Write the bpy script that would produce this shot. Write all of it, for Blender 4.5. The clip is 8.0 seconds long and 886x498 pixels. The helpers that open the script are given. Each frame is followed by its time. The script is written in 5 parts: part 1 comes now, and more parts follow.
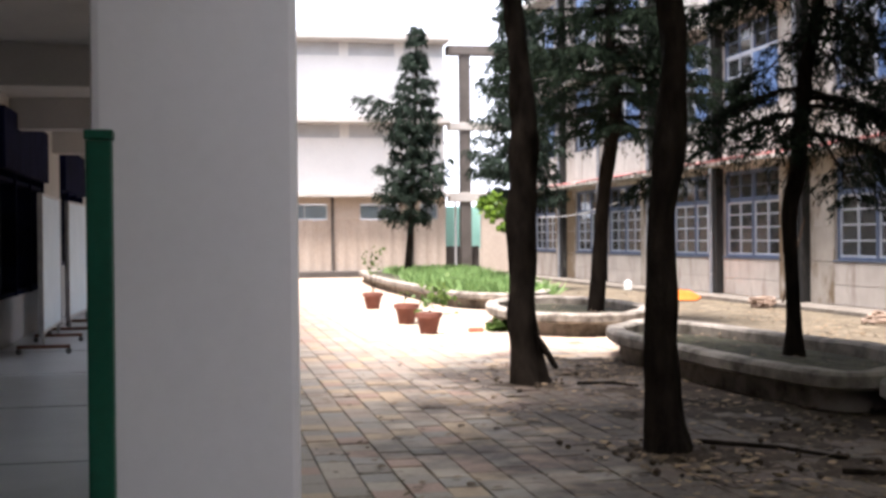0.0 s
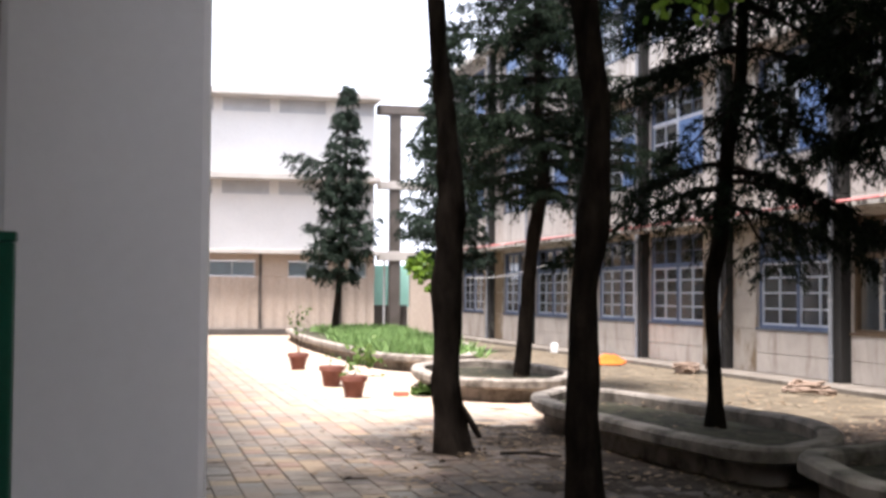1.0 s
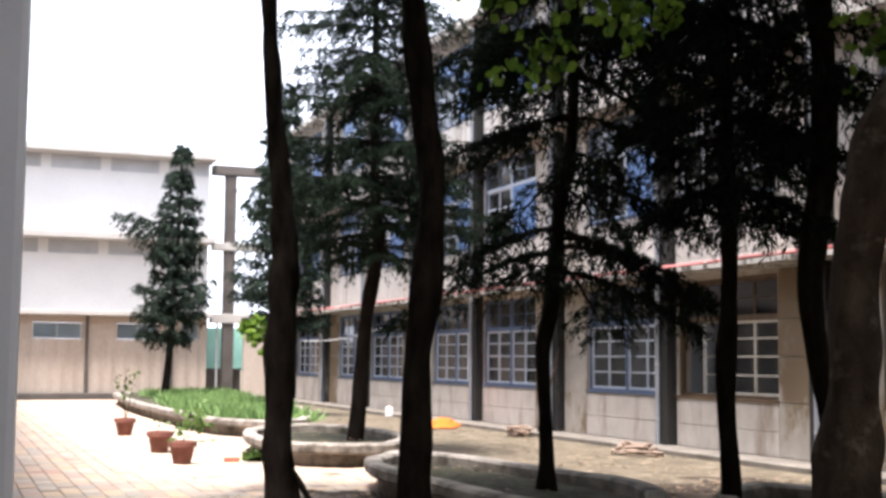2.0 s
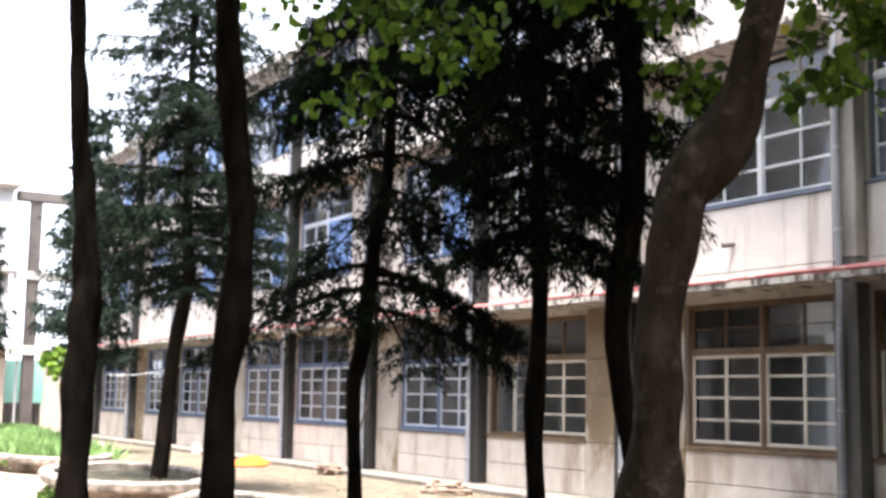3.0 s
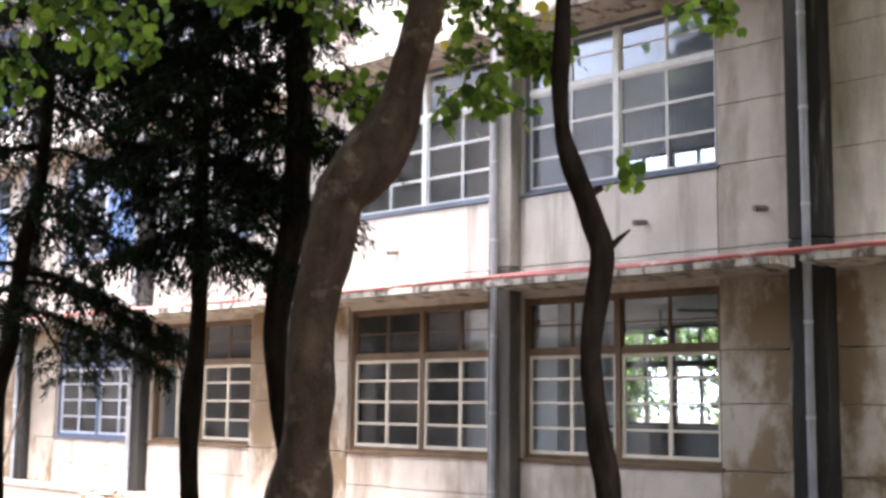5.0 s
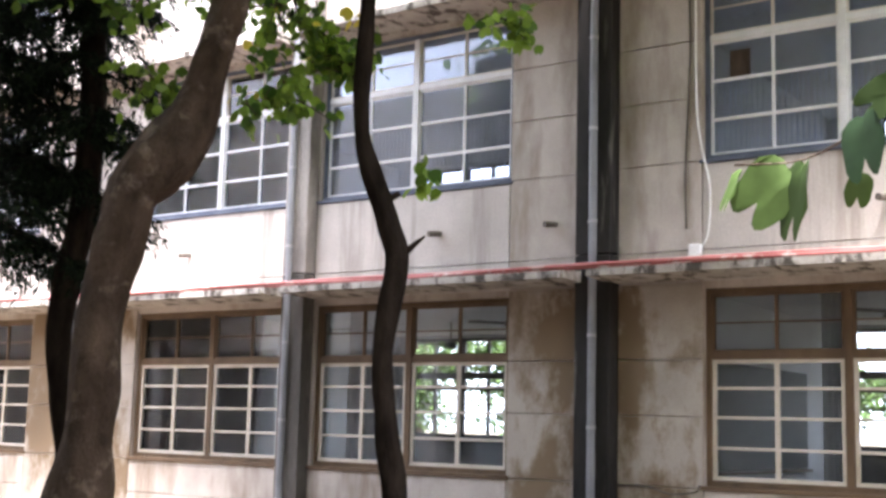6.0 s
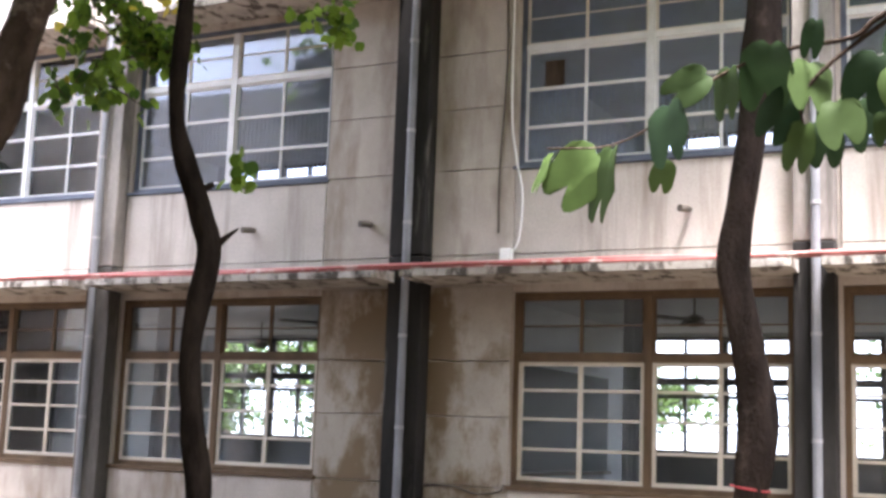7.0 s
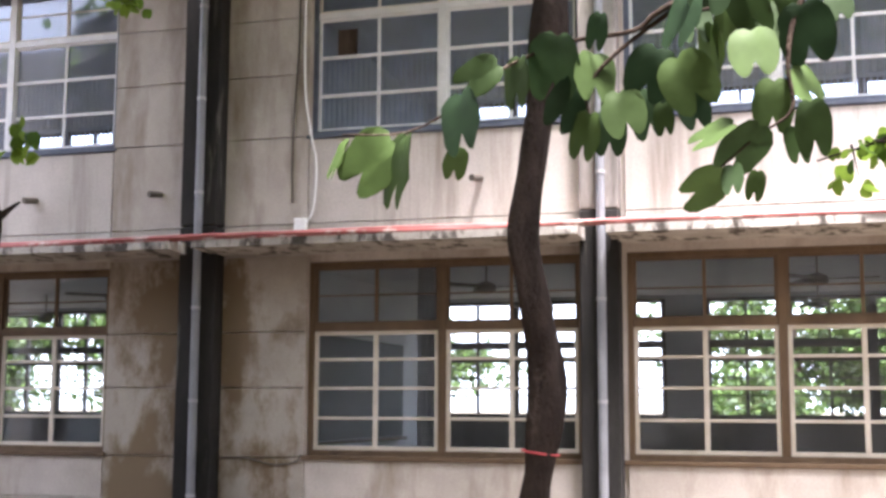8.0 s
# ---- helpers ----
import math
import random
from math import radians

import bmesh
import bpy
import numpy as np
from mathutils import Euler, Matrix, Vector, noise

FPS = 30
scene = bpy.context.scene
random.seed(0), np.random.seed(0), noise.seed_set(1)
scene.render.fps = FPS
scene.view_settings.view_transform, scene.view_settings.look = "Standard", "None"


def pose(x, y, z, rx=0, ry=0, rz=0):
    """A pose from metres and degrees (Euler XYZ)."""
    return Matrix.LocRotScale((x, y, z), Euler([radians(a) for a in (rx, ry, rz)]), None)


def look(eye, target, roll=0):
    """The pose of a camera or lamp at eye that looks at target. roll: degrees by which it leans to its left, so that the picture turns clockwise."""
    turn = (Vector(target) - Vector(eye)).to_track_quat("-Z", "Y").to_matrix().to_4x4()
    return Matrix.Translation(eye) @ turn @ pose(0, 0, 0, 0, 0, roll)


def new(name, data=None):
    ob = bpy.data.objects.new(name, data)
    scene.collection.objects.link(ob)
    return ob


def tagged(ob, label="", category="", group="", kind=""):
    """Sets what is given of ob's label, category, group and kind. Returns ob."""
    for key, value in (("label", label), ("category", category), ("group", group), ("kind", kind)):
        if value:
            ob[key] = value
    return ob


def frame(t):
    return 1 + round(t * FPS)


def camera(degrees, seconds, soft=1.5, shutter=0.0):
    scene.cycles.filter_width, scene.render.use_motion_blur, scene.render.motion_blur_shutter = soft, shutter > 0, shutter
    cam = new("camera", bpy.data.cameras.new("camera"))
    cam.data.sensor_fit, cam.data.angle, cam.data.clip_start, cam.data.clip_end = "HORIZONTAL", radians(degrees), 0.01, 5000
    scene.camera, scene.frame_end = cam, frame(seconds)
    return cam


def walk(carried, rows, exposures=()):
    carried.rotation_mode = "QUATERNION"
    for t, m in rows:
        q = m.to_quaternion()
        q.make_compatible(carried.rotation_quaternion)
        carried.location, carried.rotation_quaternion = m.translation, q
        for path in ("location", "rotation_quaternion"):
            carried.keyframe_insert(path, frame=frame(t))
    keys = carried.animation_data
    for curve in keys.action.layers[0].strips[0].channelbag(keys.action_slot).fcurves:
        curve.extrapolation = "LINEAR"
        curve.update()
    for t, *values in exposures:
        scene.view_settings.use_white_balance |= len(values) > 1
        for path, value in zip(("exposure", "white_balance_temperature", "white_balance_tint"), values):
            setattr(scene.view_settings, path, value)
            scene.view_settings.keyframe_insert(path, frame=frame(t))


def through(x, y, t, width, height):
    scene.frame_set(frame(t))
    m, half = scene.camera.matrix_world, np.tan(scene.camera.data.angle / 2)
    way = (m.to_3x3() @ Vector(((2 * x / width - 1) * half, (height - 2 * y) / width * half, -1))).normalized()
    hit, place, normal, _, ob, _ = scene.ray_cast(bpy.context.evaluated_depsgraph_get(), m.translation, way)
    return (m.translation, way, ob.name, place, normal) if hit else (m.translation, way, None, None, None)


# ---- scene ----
cam = camera(39.4, 8.0, soft=3.1, shutter=0.0)
PATH = [
    (0.0, pose(-0.160, -0.056, 1.414, 89.50, 0.53, -10.96)),
    (0.5, pose(-0.140, -0.039, 1.502, 88.52, -0.24, -12.33)),
    (1.0, pose(-0.119, -0.046, 1.521, 92.11, -0.41, -14.23)),
    (1.5, pose(-0.108, -0.044, 1.518, 94.04, -0.28, -17.48)),
    (3.0, pose(0.002, 0.094, 1.530, 96.87, -0.98, -30.36)),
    (3.5, pose(0.061, 0.064, 1.540, 96.75, -1.22, -33.49)),
    (4.0, pose(0.096, 0.058, 1.511, 97.01, -1.45, -37.11)),
    (4.5, pose(0.118, 0.037, 1.518, 97.16, -0.92, -41.12)),
    (6.0, pose(0.085, -0.005, 1.439, 98.16, -1.49, -54.97)),
    (6.5, pose(0.065, 0.026, 1.389, 98.61, -2.09, -60.28)),
    (7.0, pose(0.086, -0.005, 1.386, 98.63, -2.07, -63.74)),
    (7.5, pose(0.046, -0.013, 1.394, 97.75, -1.41, -67.57)),
    (8.0, pose(0.068, -0.008, 1.419, 97.25, -0.22, -73.08)),
]
EXPOSURES = [(0.0, 2.05, 6450, 17), (1.5, 1.75, 6350, 16), (3.0, 2.7, 6300, 14), (3.5, 3.2, 6300, 14), (4.5, 3.4, 6400, 17), (6.0, 3.6, 6300, 19), (7.0, 3.5, 6300, 20), (8.0, 3.4, 6300, 22)]
walk(cam, PATH, EXPOSURES)

# ---- light: a bright overcast sky ----
SUN_ELEVATION, SUN_AZIMUTH = 74.0, 220.0
world = bpy.data.worlds.new("sky")
scene.world = world
world.use_nodes = True
wn = world.node_tree.nodes
wl = world.node_tree.links
sky = wn.new("ShaderNodeTexSky")
sky.sky_type, sky.sun_disc = "NISHITA", False
sky.sun_elevation, sky.sun_rotation = radians(SUN_ELEVATION), radians(SUN_AZIMUTH)
sky.air_density, sky.dust_density, sky.ozone_density = 1.0, 4.0, 1.0
veil = wn.new("ShaderNodeMixRGB")          # cloud veil: a grey-white layer over the blue
veil.inputs["Fac"].default_value = 0.75
veil.inputs["Color2"].default_value = (8.8, 9.4, 10.4, 1)
wl.new(sky.outputs["Color"], veil.inputs["Color1"])
wl.new(veil.outputs["Color"], wn["Background"].inputs["Color"])
wn["Background"].inputs["Strength"].default_value = 0.1
sun_data = bpy.data.lights.new("sun", "SUN")
sun_data.energy, sun_data.angle, sun_data.color = 4.4, radians(16), (1.0, 0.96, 0.91)
sun = new("sun", sun_data)
_e, _a = radians(SUN_ELEVATION), radians(SUN_AZIMUTH)
sun.matrix_world = look((20 * math.sin(_a) * math.cos(_e), 20 * math.cos(_a) * math.cos(_e), 20 * math.sin(_e)), (0, 0, 0))


# ---- materials ----
def nodes_of(name):
    m = bpy.data.materials.new(name)
    m.use_nodes = True
    return m, m.node_tree.nodes, m.node_tree.links


def noise_node(n, l, scale, detail=6.0, rough=0.6, stretch=(1, 1, 1), world_space=True):
    mp = n.new("ShaderNodeMapping")
    mp.inputs["Scale"].default_value = stretch
    if world_space:
        l.new(n.new("ShaderNodeNewGeometry").outputs["Position"], mp.inputs["Vector"])
    else:
        l.new(n.new("ShaderNodeTexCoord").outputs["Object"], mp.inputs["Vector"])
    t = n.new("ShaderNodeTexNoise")
    t.inputs["Scale"].default_value, t.inputs["Detail"].default_value, t.inputs["Roughness"].default_value = scale, detail, rough
    l.new(mp.outputs["Vector"], t.inputs["Vector"])
    return t


def ramp_node(n, l, source, stops):
    r = n.new("ShaderNodeValToRGB")
    e = r.color_ramp.elements
    while len(e) < len(stops):
        e.new(0.5)
    for k, (p, c) in enumerate(stops):
        e[k].position, e[k].color = p, (*c, 1)
    l.new(source, r.inputs["Fac"])
    return r


def mix_node(n, l, fac, a, b, kind="MIX"):
    m = n.new("ShaderNodeMixRGB")
    m.blend_type = kind
    for key, v in (("Fac", fac), ("Color1", a), ("Color2", b)):
        if isinstance(v, (int, float)):
            m.inputs[key].default_value = v
        elif isinstance(v, tuple):
            m.inputs[key].default_value = (*v, 1)
        else:
            l.new(v, m.inputs[key])
    return m


def surf(name, dark, light, scale=3.0, grain=60.0, rough=0.85, bump=0.3, metal=0.0, stretch=(1, 1, 1), stain=None,
         stain_scale=1.2, stain_stretch=(1, 1, 1), stain_at=(0.5, 0.7), spec=0.3, world_space=True, island=0.0, speck=0.6):
    """A surface with large patches, fine grain, bump and, if asked, stains."""
    m, n, l = nodes_of(name)
    b = n["Principled BSDF"]
    big = noise_node(n, l, scale, 6, 0.6, stretch, world_space)
    fine = noise_node(n, l, grain, 4, 0.7, stretch, world_space)
    col = ramp_node(n, l, big.outputs["Fac"], [(0.3, dark), (0.7, light)]).outputs["Color"]
    g = ramp_node(n, l, fine.outputs["Fac"], [(0.25, (0.7, 0.7, 0.7)), (0.75, (1.15, 1.15, 1.15))])
    col = mix_node(n, l, speck, col, g.outputs["Color"], "MULTIPLY").outputs["Color"]
    if island:
        rnd = n.new("ShaderNodeNewGeometry").outputs["Random Per Island"]
        v = ramp_node(n, l, rnd, [(0.0, (1 - island,) * 3), (1.0, (1 + island,) * 3)])
        col = mix_node(n, l, 1.0, col, v.outputs["Color"], "MULTIPLY").outputs["Color"]
    if stain:
        s = noise_node(n, l, stain_scale, 8, 0.65, stain_stretch, world_space)
        f = ramp_node(n, l, s.outputs["Fac"], [(stain_at[0], (0, 0, 0)), (stain_at[1], (1, 1, 1))])
        col = mix_node(n, l, f.outputs["Color"], col, stain).outputs["Color"]
    l.new(col, b.inputs["Base Color"])
    b.inputs["Roughness"].default_value, b.inputs["Metallic"].default_value = rough, metal
    b.inputs["Specular IOR Level"].default_value = spec
    if bump:
        bn = n.new("ShaderNodeBump")
        bn.inputs["Strength"].default_value, bn.inputs["Distance"].default_value = bump, 0.02
        l.new(fine.outputs["Fac"], bn.inputs["Height"])
        l.new(bn.outputs["Normal"], b.inputs["Normal"])
    return m


def glass(name, tint=(0.85, 0.9, 0.92), dirt=0.12):
    m, n, l = nodes_of(name)
    out = n["Material Output"]
    n.remove(n["Principled BSDF"])
    tr, gl, df = n.new("ShaderNodeBsdfTransparent"), n.new("ShaderNodeBsdfGlossy"), n.new("ShaderNodeBsdfDiffuse")
    tr.inputs["Color"].default_value = (*tint, 1)
    gl.inputs["Roughness"].default_value = 0.03
    df.inputs["Color"].default_value = (0.5, 0.5, 0.48, 1)
    fr = n.new("ShaderNodeFresnel")
    fr.inputs["IOR"].default_value = 1.45
    a, b = n.new("ShaderNodeMixShader"), n.new("ShaderNodeMixShader")
    s = noise_node(n, l, 2.5, 6, 0.7)
    f = ramp_node(n, l, s.outputs["Fac"], [(0.35, (dirt * 0.3,) * 3), (0.7, (dirt * 1.6,) * 3)])
    l.new(f.outputs["Color"], a.inputs["Fac"])
    l.new(tr.outputs[0], a.inputs[1])
    l.new(df.outputs[0], a.inputs[2])
    l.new(fr.outputs[0], b.inputs["Fac"])
    l.new(a.outputs[0], b.inputs[1])
    l.new(gl.outputs[0], b.inputs[2])
    l.new(b.outputs[0], out.inputs["Surface"])
    return m


def leaf_mat(name, dark, light, through=0.35, rough=0.5, spec=0.3, singly=False):
    m, n, l = nodes_of(name)
    b, out = n["Principled BSDF"], n["Material Output"]
    rnd = n.new("ShaderNodeObjectInfo").outputs["Random"] if singly else n.new("ShaderNodeNewGeometry").outputs["Random Per Island"]
    c = ramp_node(n, l, rnd, [(0.0, dark), (0.7, light), (1.0, tuple(v * 1.35 for v in light))])
    vein = noise_node(n, l, 35, 4, 0.6)
    g = ramp_node(n, l, vein.outputs["Fac"], [(0.3, (0.8, 0.8, 0.8)), (0.7, (1.1, 1.1, 1.1))])
    col = mix_node(n, l, 0.7, c.outputs["Color"], g.outputs["Color"], "MULTIPLY").outputs["Color"]
    l.new(col, b.inputs["Base Color"])
    b.inputs["Roughness"].default_value = rough
    b.inputs["Specular IOR Level"].default_value = spec
    t = n.new("ShaderNodeBsdfTranslucent")
    l.new(col, t.inputs["Color"])
    x = n.new("ShaderNodeMixShader")
    x.inputs["Fac"].default_value = through
    l.new(b.outputs[0], x.inputs[1])
    l.new(t.outputs[0], x.inputs[2])
    l.new(x.outputs[0], out.inputs["Surface"])
    return m


def paver_mat(name, per_island):
    m, n, l = nodes_of(name)
    b = n["Principled BSDF"]
    rnd = n.new("ShaderNodeNewGeometry").outputs["Random Per Island"] if per_island else n.new("ShaderNodeObjectInfo").outputs["Random"]
    c = ramp_node(n, l, rnd, [(0.0, (0.33, 0.275, 0.22)), (0.22, (0.38, 0.295, 0.23)), (0.45, (0.4, 0.265, 0.2)), (0.6, (0.45, 0.33, 0.22)), (0.8, (0.32, 0.28, 0.235)), (0.9, (0.43, 0.35, 0.27))])
    c.color_ramp.interpolation = "CONSTANT"
    fine = noise_node(n, l, 45, 5, 0.7)
    big = noise_node(n, l, 0.7, 7, 0.65)
    g = ramp_node(n, l, fine.outputs["Fac"], [(0.3, (0.72, 0.72, 0.72)), (0.7, (1.15, 1.15, 1.15))])
    col = mix_node(n, l, 0.8, c.outputs["Color"], g.outputs["Color"], "MULTIPLY").outputs["Color"]
    # trodden soil and painted tree shade: more under the trees than on the open path
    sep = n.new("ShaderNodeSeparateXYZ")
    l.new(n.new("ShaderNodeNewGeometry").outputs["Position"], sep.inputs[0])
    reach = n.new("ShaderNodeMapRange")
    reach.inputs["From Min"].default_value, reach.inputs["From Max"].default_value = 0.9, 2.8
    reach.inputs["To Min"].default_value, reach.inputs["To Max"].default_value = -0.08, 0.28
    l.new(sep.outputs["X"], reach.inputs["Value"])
    # the painted darkening fades out where the paving lies in open light
    shade_end = n.new("ShaderNodeMapRange")
    shade_end.inputs["From Min"].default_value, shade_end.inputs["From Max"].default_value = 11.5, 15.0
    shade_end.inputs["To Min"].default_value, shade_end.inputs["To Max"].default_value = 0.0, -0.36
    l.new(sep.outputs["Y"], shade_end.inputs["Value"])
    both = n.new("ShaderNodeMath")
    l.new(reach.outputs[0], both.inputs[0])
    l.new(shade_end.outputs[0], both.inputs[1])
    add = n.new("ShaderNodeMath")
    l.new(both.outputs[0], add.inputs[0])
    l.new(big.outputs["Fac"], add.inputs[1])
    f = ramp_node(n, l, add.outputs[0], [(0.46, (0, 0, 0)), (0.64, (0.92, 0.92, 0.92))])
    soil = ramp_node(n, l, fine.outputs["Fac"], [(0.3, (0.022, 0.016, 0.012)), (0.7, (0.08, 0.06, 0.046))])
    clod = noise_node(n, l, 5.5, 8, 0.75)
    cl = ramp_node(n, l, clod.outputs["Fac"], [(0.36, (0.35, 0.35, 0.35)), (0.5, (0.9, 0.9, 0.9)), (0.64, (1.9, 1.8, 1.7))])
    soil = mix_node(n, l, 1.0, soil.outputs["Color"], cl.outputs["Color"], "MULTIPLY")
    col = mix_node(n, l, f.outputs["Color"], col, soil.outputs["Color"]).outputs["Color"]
    l.new(col, b.inputs["Base Color"])
    b.inputs["Roughness"].default_value = 0.85
    bn = n.new("ShaderNodeBump")
    bn.inputs["Strength"].default_value, bn.inputs["Distance"].default_value = 0.5, 0.01
    l.new(fine.outputs["Fac"], bn.inputs["Height"])
    l.new(bn.outputs["Normal"], b.inputs["Normal"])
    return m


SLATE = surf("dark_slate_sill", (0.06, 0.07, 0.1), (0.12, 0.14, 0.18), 4, 60, 0.6, 0.2)
CONCRETE = surf("weathered_concrete", (0.375, 0.335, 0.297), (0.51, 0.465, 0.418), 1.5, 50, 0.9, 0.25, stain=(0.2, 0.155, 0.115), stain_scale=1.3, stain_stretch=(1.4, 1.4, 0.35), stain_at=(0.5, 0.72))
CONCRETE_PALE = surf("pale_render", (0.42, 0.385, 0.35), (0.53, 0.495, 0.455), 1.2, 40, 0.9, 0.2, stain=(0.2, 0.17, 0.14), stain_scale=1.1, stain_stretch=(3, 3, 0.22), stain_at=(0.5, 0.72))
PIER = surf("stained_pier_concrete", (0.3, 0.265, 0.225), (0.41, 0.37, 0.32), 2.0, 50, 0.9, 0.25, stain=(0.165, 0.12, 0.075), stain_scale=0.9, stain_stretch=(1.0, 1.0, 0.55), stain_at=(0.46, 0.54))
GRIMY = surf("grimy_black_concrete", (0.01, 0.0095, 0.009), (0.03, 0.028, 0.026), 2.5, 40, 0.9, 0.3, stretch=(1, 1, 0.3), stain=(0.15, 0.145, 0.125), stain_scale=2.2, stain_stretch=(2.5, 2.5, 0.3), stain_at=(0.6, 0.72))
GREY_DARK = surf("dark_grey_column_concrete", (0.05, 0.047, 0.042), (0.13, 0.12, 0.108), 2.5, 40, 0.9, 0.25, stretch=(1, 1, 0.3), stain=(0.2, 0.185, 0.16), stain_scale=1.8, stain_stretch=(2, 2, 0.3), stain_at=(0.5, 0.66))
GREY_COLUMN = surf("grey_column_concrete", (0.19, 0.175, 0.16), (0.33, 0.305, 0.28), 2.5, 40, 0.9, 0.25, stretch=(1, 1, 0.3), stain=(0.12, 0.11, 0.1), stain_scale=1.6, stain_stretch=(2, 2, 0.25), stain_at=(0.52, 0.7))
CANOPY = surf("worn_canopy_concrete", (0.3, 0.275, 0.245), (0.5, 0.465, 0.42), 3.0, 45, 0.9, 0.4, stain=(0.07, 0.06, 0.05), stain_scale=4, stain_stretch=(1, 1.4, 0.6), stain_at=(0.5, 0.6))
KERB = surf("stained_apron_concrete", (0.1, 0.087, 0.072), (0.19, 0.166, 0.138), 1.5, 40, 0.9, 0.3, stain=(0.09, 0.075, 0.06), stain_scale=2.5, stain_at=(0.5, 0.65))
STRIP = surf("pale_strip_glazing", (0.48, 0.49, 0.5), (0.6, 0.61, 0.62), 1, 20, 0.3, 0.05)
SPOUT = surf("dark_spout", (0.08, 0.07, 0.06), (0.14, 0.12, 0.1), 8, 60, 0.7, 0.2)
PIPE = surf("grey_plastic_pipe", (0.16, 0.168, 0.185), (0.25, 0.26, 0.28), 2, 50, 0.5, 0.1)
CLAMP = surf("pale_clamp", (0.26, 0.265, 0.28), (0.36, 0.36, 0.37), 6, 50, 0.5, 0.1)
RED_PIPE = surf("faded_red_pipe", (0.3, 0.075, 0.07), (0.42, 0.17, 0.155), 2, 40, 0.6, 0.1, stain=(0.5, 0.4, 0.36), stain_scale=3, stain_at=(0.55, 0.65))
STRING_RED = surf("red_string", (0.25, 0.03, 0.035), (0.34, 0.06, 0.06), 9, 90, 0.8, 0.3)
WOOD_BROWN = surf("brown_wood_frame", (0.075, 0.048, 0.028), (0.145, 0.097, 0.057), 4, 60, 0.7, 0.2, stretch=(1, 1, 0.3))
WOOD_CREAM = surf("cream_painted_sash", (0.5, 0.46, 0.38), (0.66, 0.61, 0.53), 4, 60, 0.6, 0.15)
WOOD_BLUE = surf("blue_painted_frame", (0.07, 0.1, 0.17), (0.11, 0.15, 0.245), 3, 60, 0.55, 0.15)
WOOD_WHITE = surf("white_painted_sash", (0.56, 0.57, 0.57), (0.7, 0.7, 0.69), 4, 60, 0.5, 0.15)
WOOD_PALEBLUE = surf("pale_blue_sash", (0.45, 0.5, 0.58), (0.6, 0.63, 0.68), 3, 60, 0.55, 0.15)
BLUE_PANEL = surf("blue_glazed_panel", (0.1, 0.19, 0.4), (0.16, 0.27, 0.5), 1.5, 50, 0.4, 0.05)
GLASS = glass("window_glass", dirt=0.05)
GLASS_DUSTY = glass("dusty_window_glass", (0.7, 0.76, 0.85), 0.11)
ROOM = surf("room_plaster", (0.46, 0.46, 0.45), (0.56, 0.56, 0.55), 1.0, 40, 0.9, 0.1)
ROOM_FLOOR = surf("room_terrazzo", (0.25, 0.24, 0.22), (0.33, 0.32, 0.3), 2, 80, 0.5, 0.05)
CHALKBOARD = surf("green_chalkboard", (0.012, 0.022, 0.017), (0.02, 0.034, 0.026), 2, 50, 0.7, 0.05)
CURTAIN = surf("pale_curtain", (0.5, 0.5, 0.52), (0.62, 0.62, 0.64), 3, 60, 0.9, 0.2)
WHITE_WALL = surf("white_render", (0.74, 0.73, 0.71), (0.82, 0.81, 0.79), 0.6, 20, 0.9, 0.1)
BEIGE_WALL = surf("beige_sheeting", (0.42, 0.35, 0.29), (0.52, 0.44, 0.37), 0.5, 20, 0.8, 0.1, stretch=(1, 1, 0.3))
SLAB = surf("slab_concrete", (0.4, 0.37, 0.34), (0.52, 0.49, 0.45), 1, 20, 0.9, 0.2)
DARK_COLUMN = surf("dark_grey_concrete", (0.07, 0.06, 0.052), (0.12, 0.105, 0.095), 1, 20, 0.9, 0.2)
TURQUOISE = surf("turquoise_panel", (0.3, 0.62, 0.52), (0.42, 0.75, 0.64), 1, 20, 0.6, 0.1)
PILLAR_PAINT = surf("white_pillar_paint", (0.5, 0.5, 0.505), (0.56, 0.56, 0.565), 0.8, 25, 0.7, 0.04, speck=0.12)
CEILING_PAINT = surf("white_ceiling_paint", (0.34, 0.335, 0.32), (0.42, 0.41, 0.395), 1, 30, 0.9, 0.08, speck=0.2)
GREEN_PAINT = surf("green_gloss_paint", (0.0, 0.045, 0.026), (0.003, 0.065, 0.038), 3, 60, 0.4, 0.1)
CORRIDOR_FLOOR = surf("corridor_terrazzo", (0.32, 0.33, 0.335), (0.4, 0.41, 0.415), 1.2, 120, 0.35, 0.03, stain=(0.28, 0.29, 0.3), stain_scale=1.5, stain_at=(0.55, 0.75))
JOINT = surf("dark_joint", (0.1, 0.1, 0.1), (0.15, 0.15, 0.14), 5, 60, 0.9, 0.1)
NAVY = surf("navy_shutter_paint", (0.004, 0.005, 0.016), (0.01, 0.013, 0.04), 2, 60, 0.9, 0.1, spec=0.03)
UNLIT_BAND = surf("unlit_band_dark", (0.05, 0.052, 0.048), (0.09, 0.09, 0.082), 2, 50, 0.6, 0.05)
DARK_WINDOW = surf("near_black_window_sheet", (0.004, 0.005, 0.01), (0.012, 0.014, 0.026), 2, 60, 0.8, 0.1, spec=0.08)
BOARD_BLUE = surf("pale_blue_noticeboard", (0.4, 0.5, 0.56), (0.5, 0.6, 0.66), 2, 50, 0.4, 0.03)
METAL = surf("brushed_metal", (0.3, 0.3, 0.3), (0.42, 0.42, 0.42), 5, 90, 0.4, 0.1, metal=0.7)
RUST = surf("rusty_metal", (0.14, 0.07, 0.05), (0.22, 0.11, 0.08), 8, 80, 0.8, 0.3)
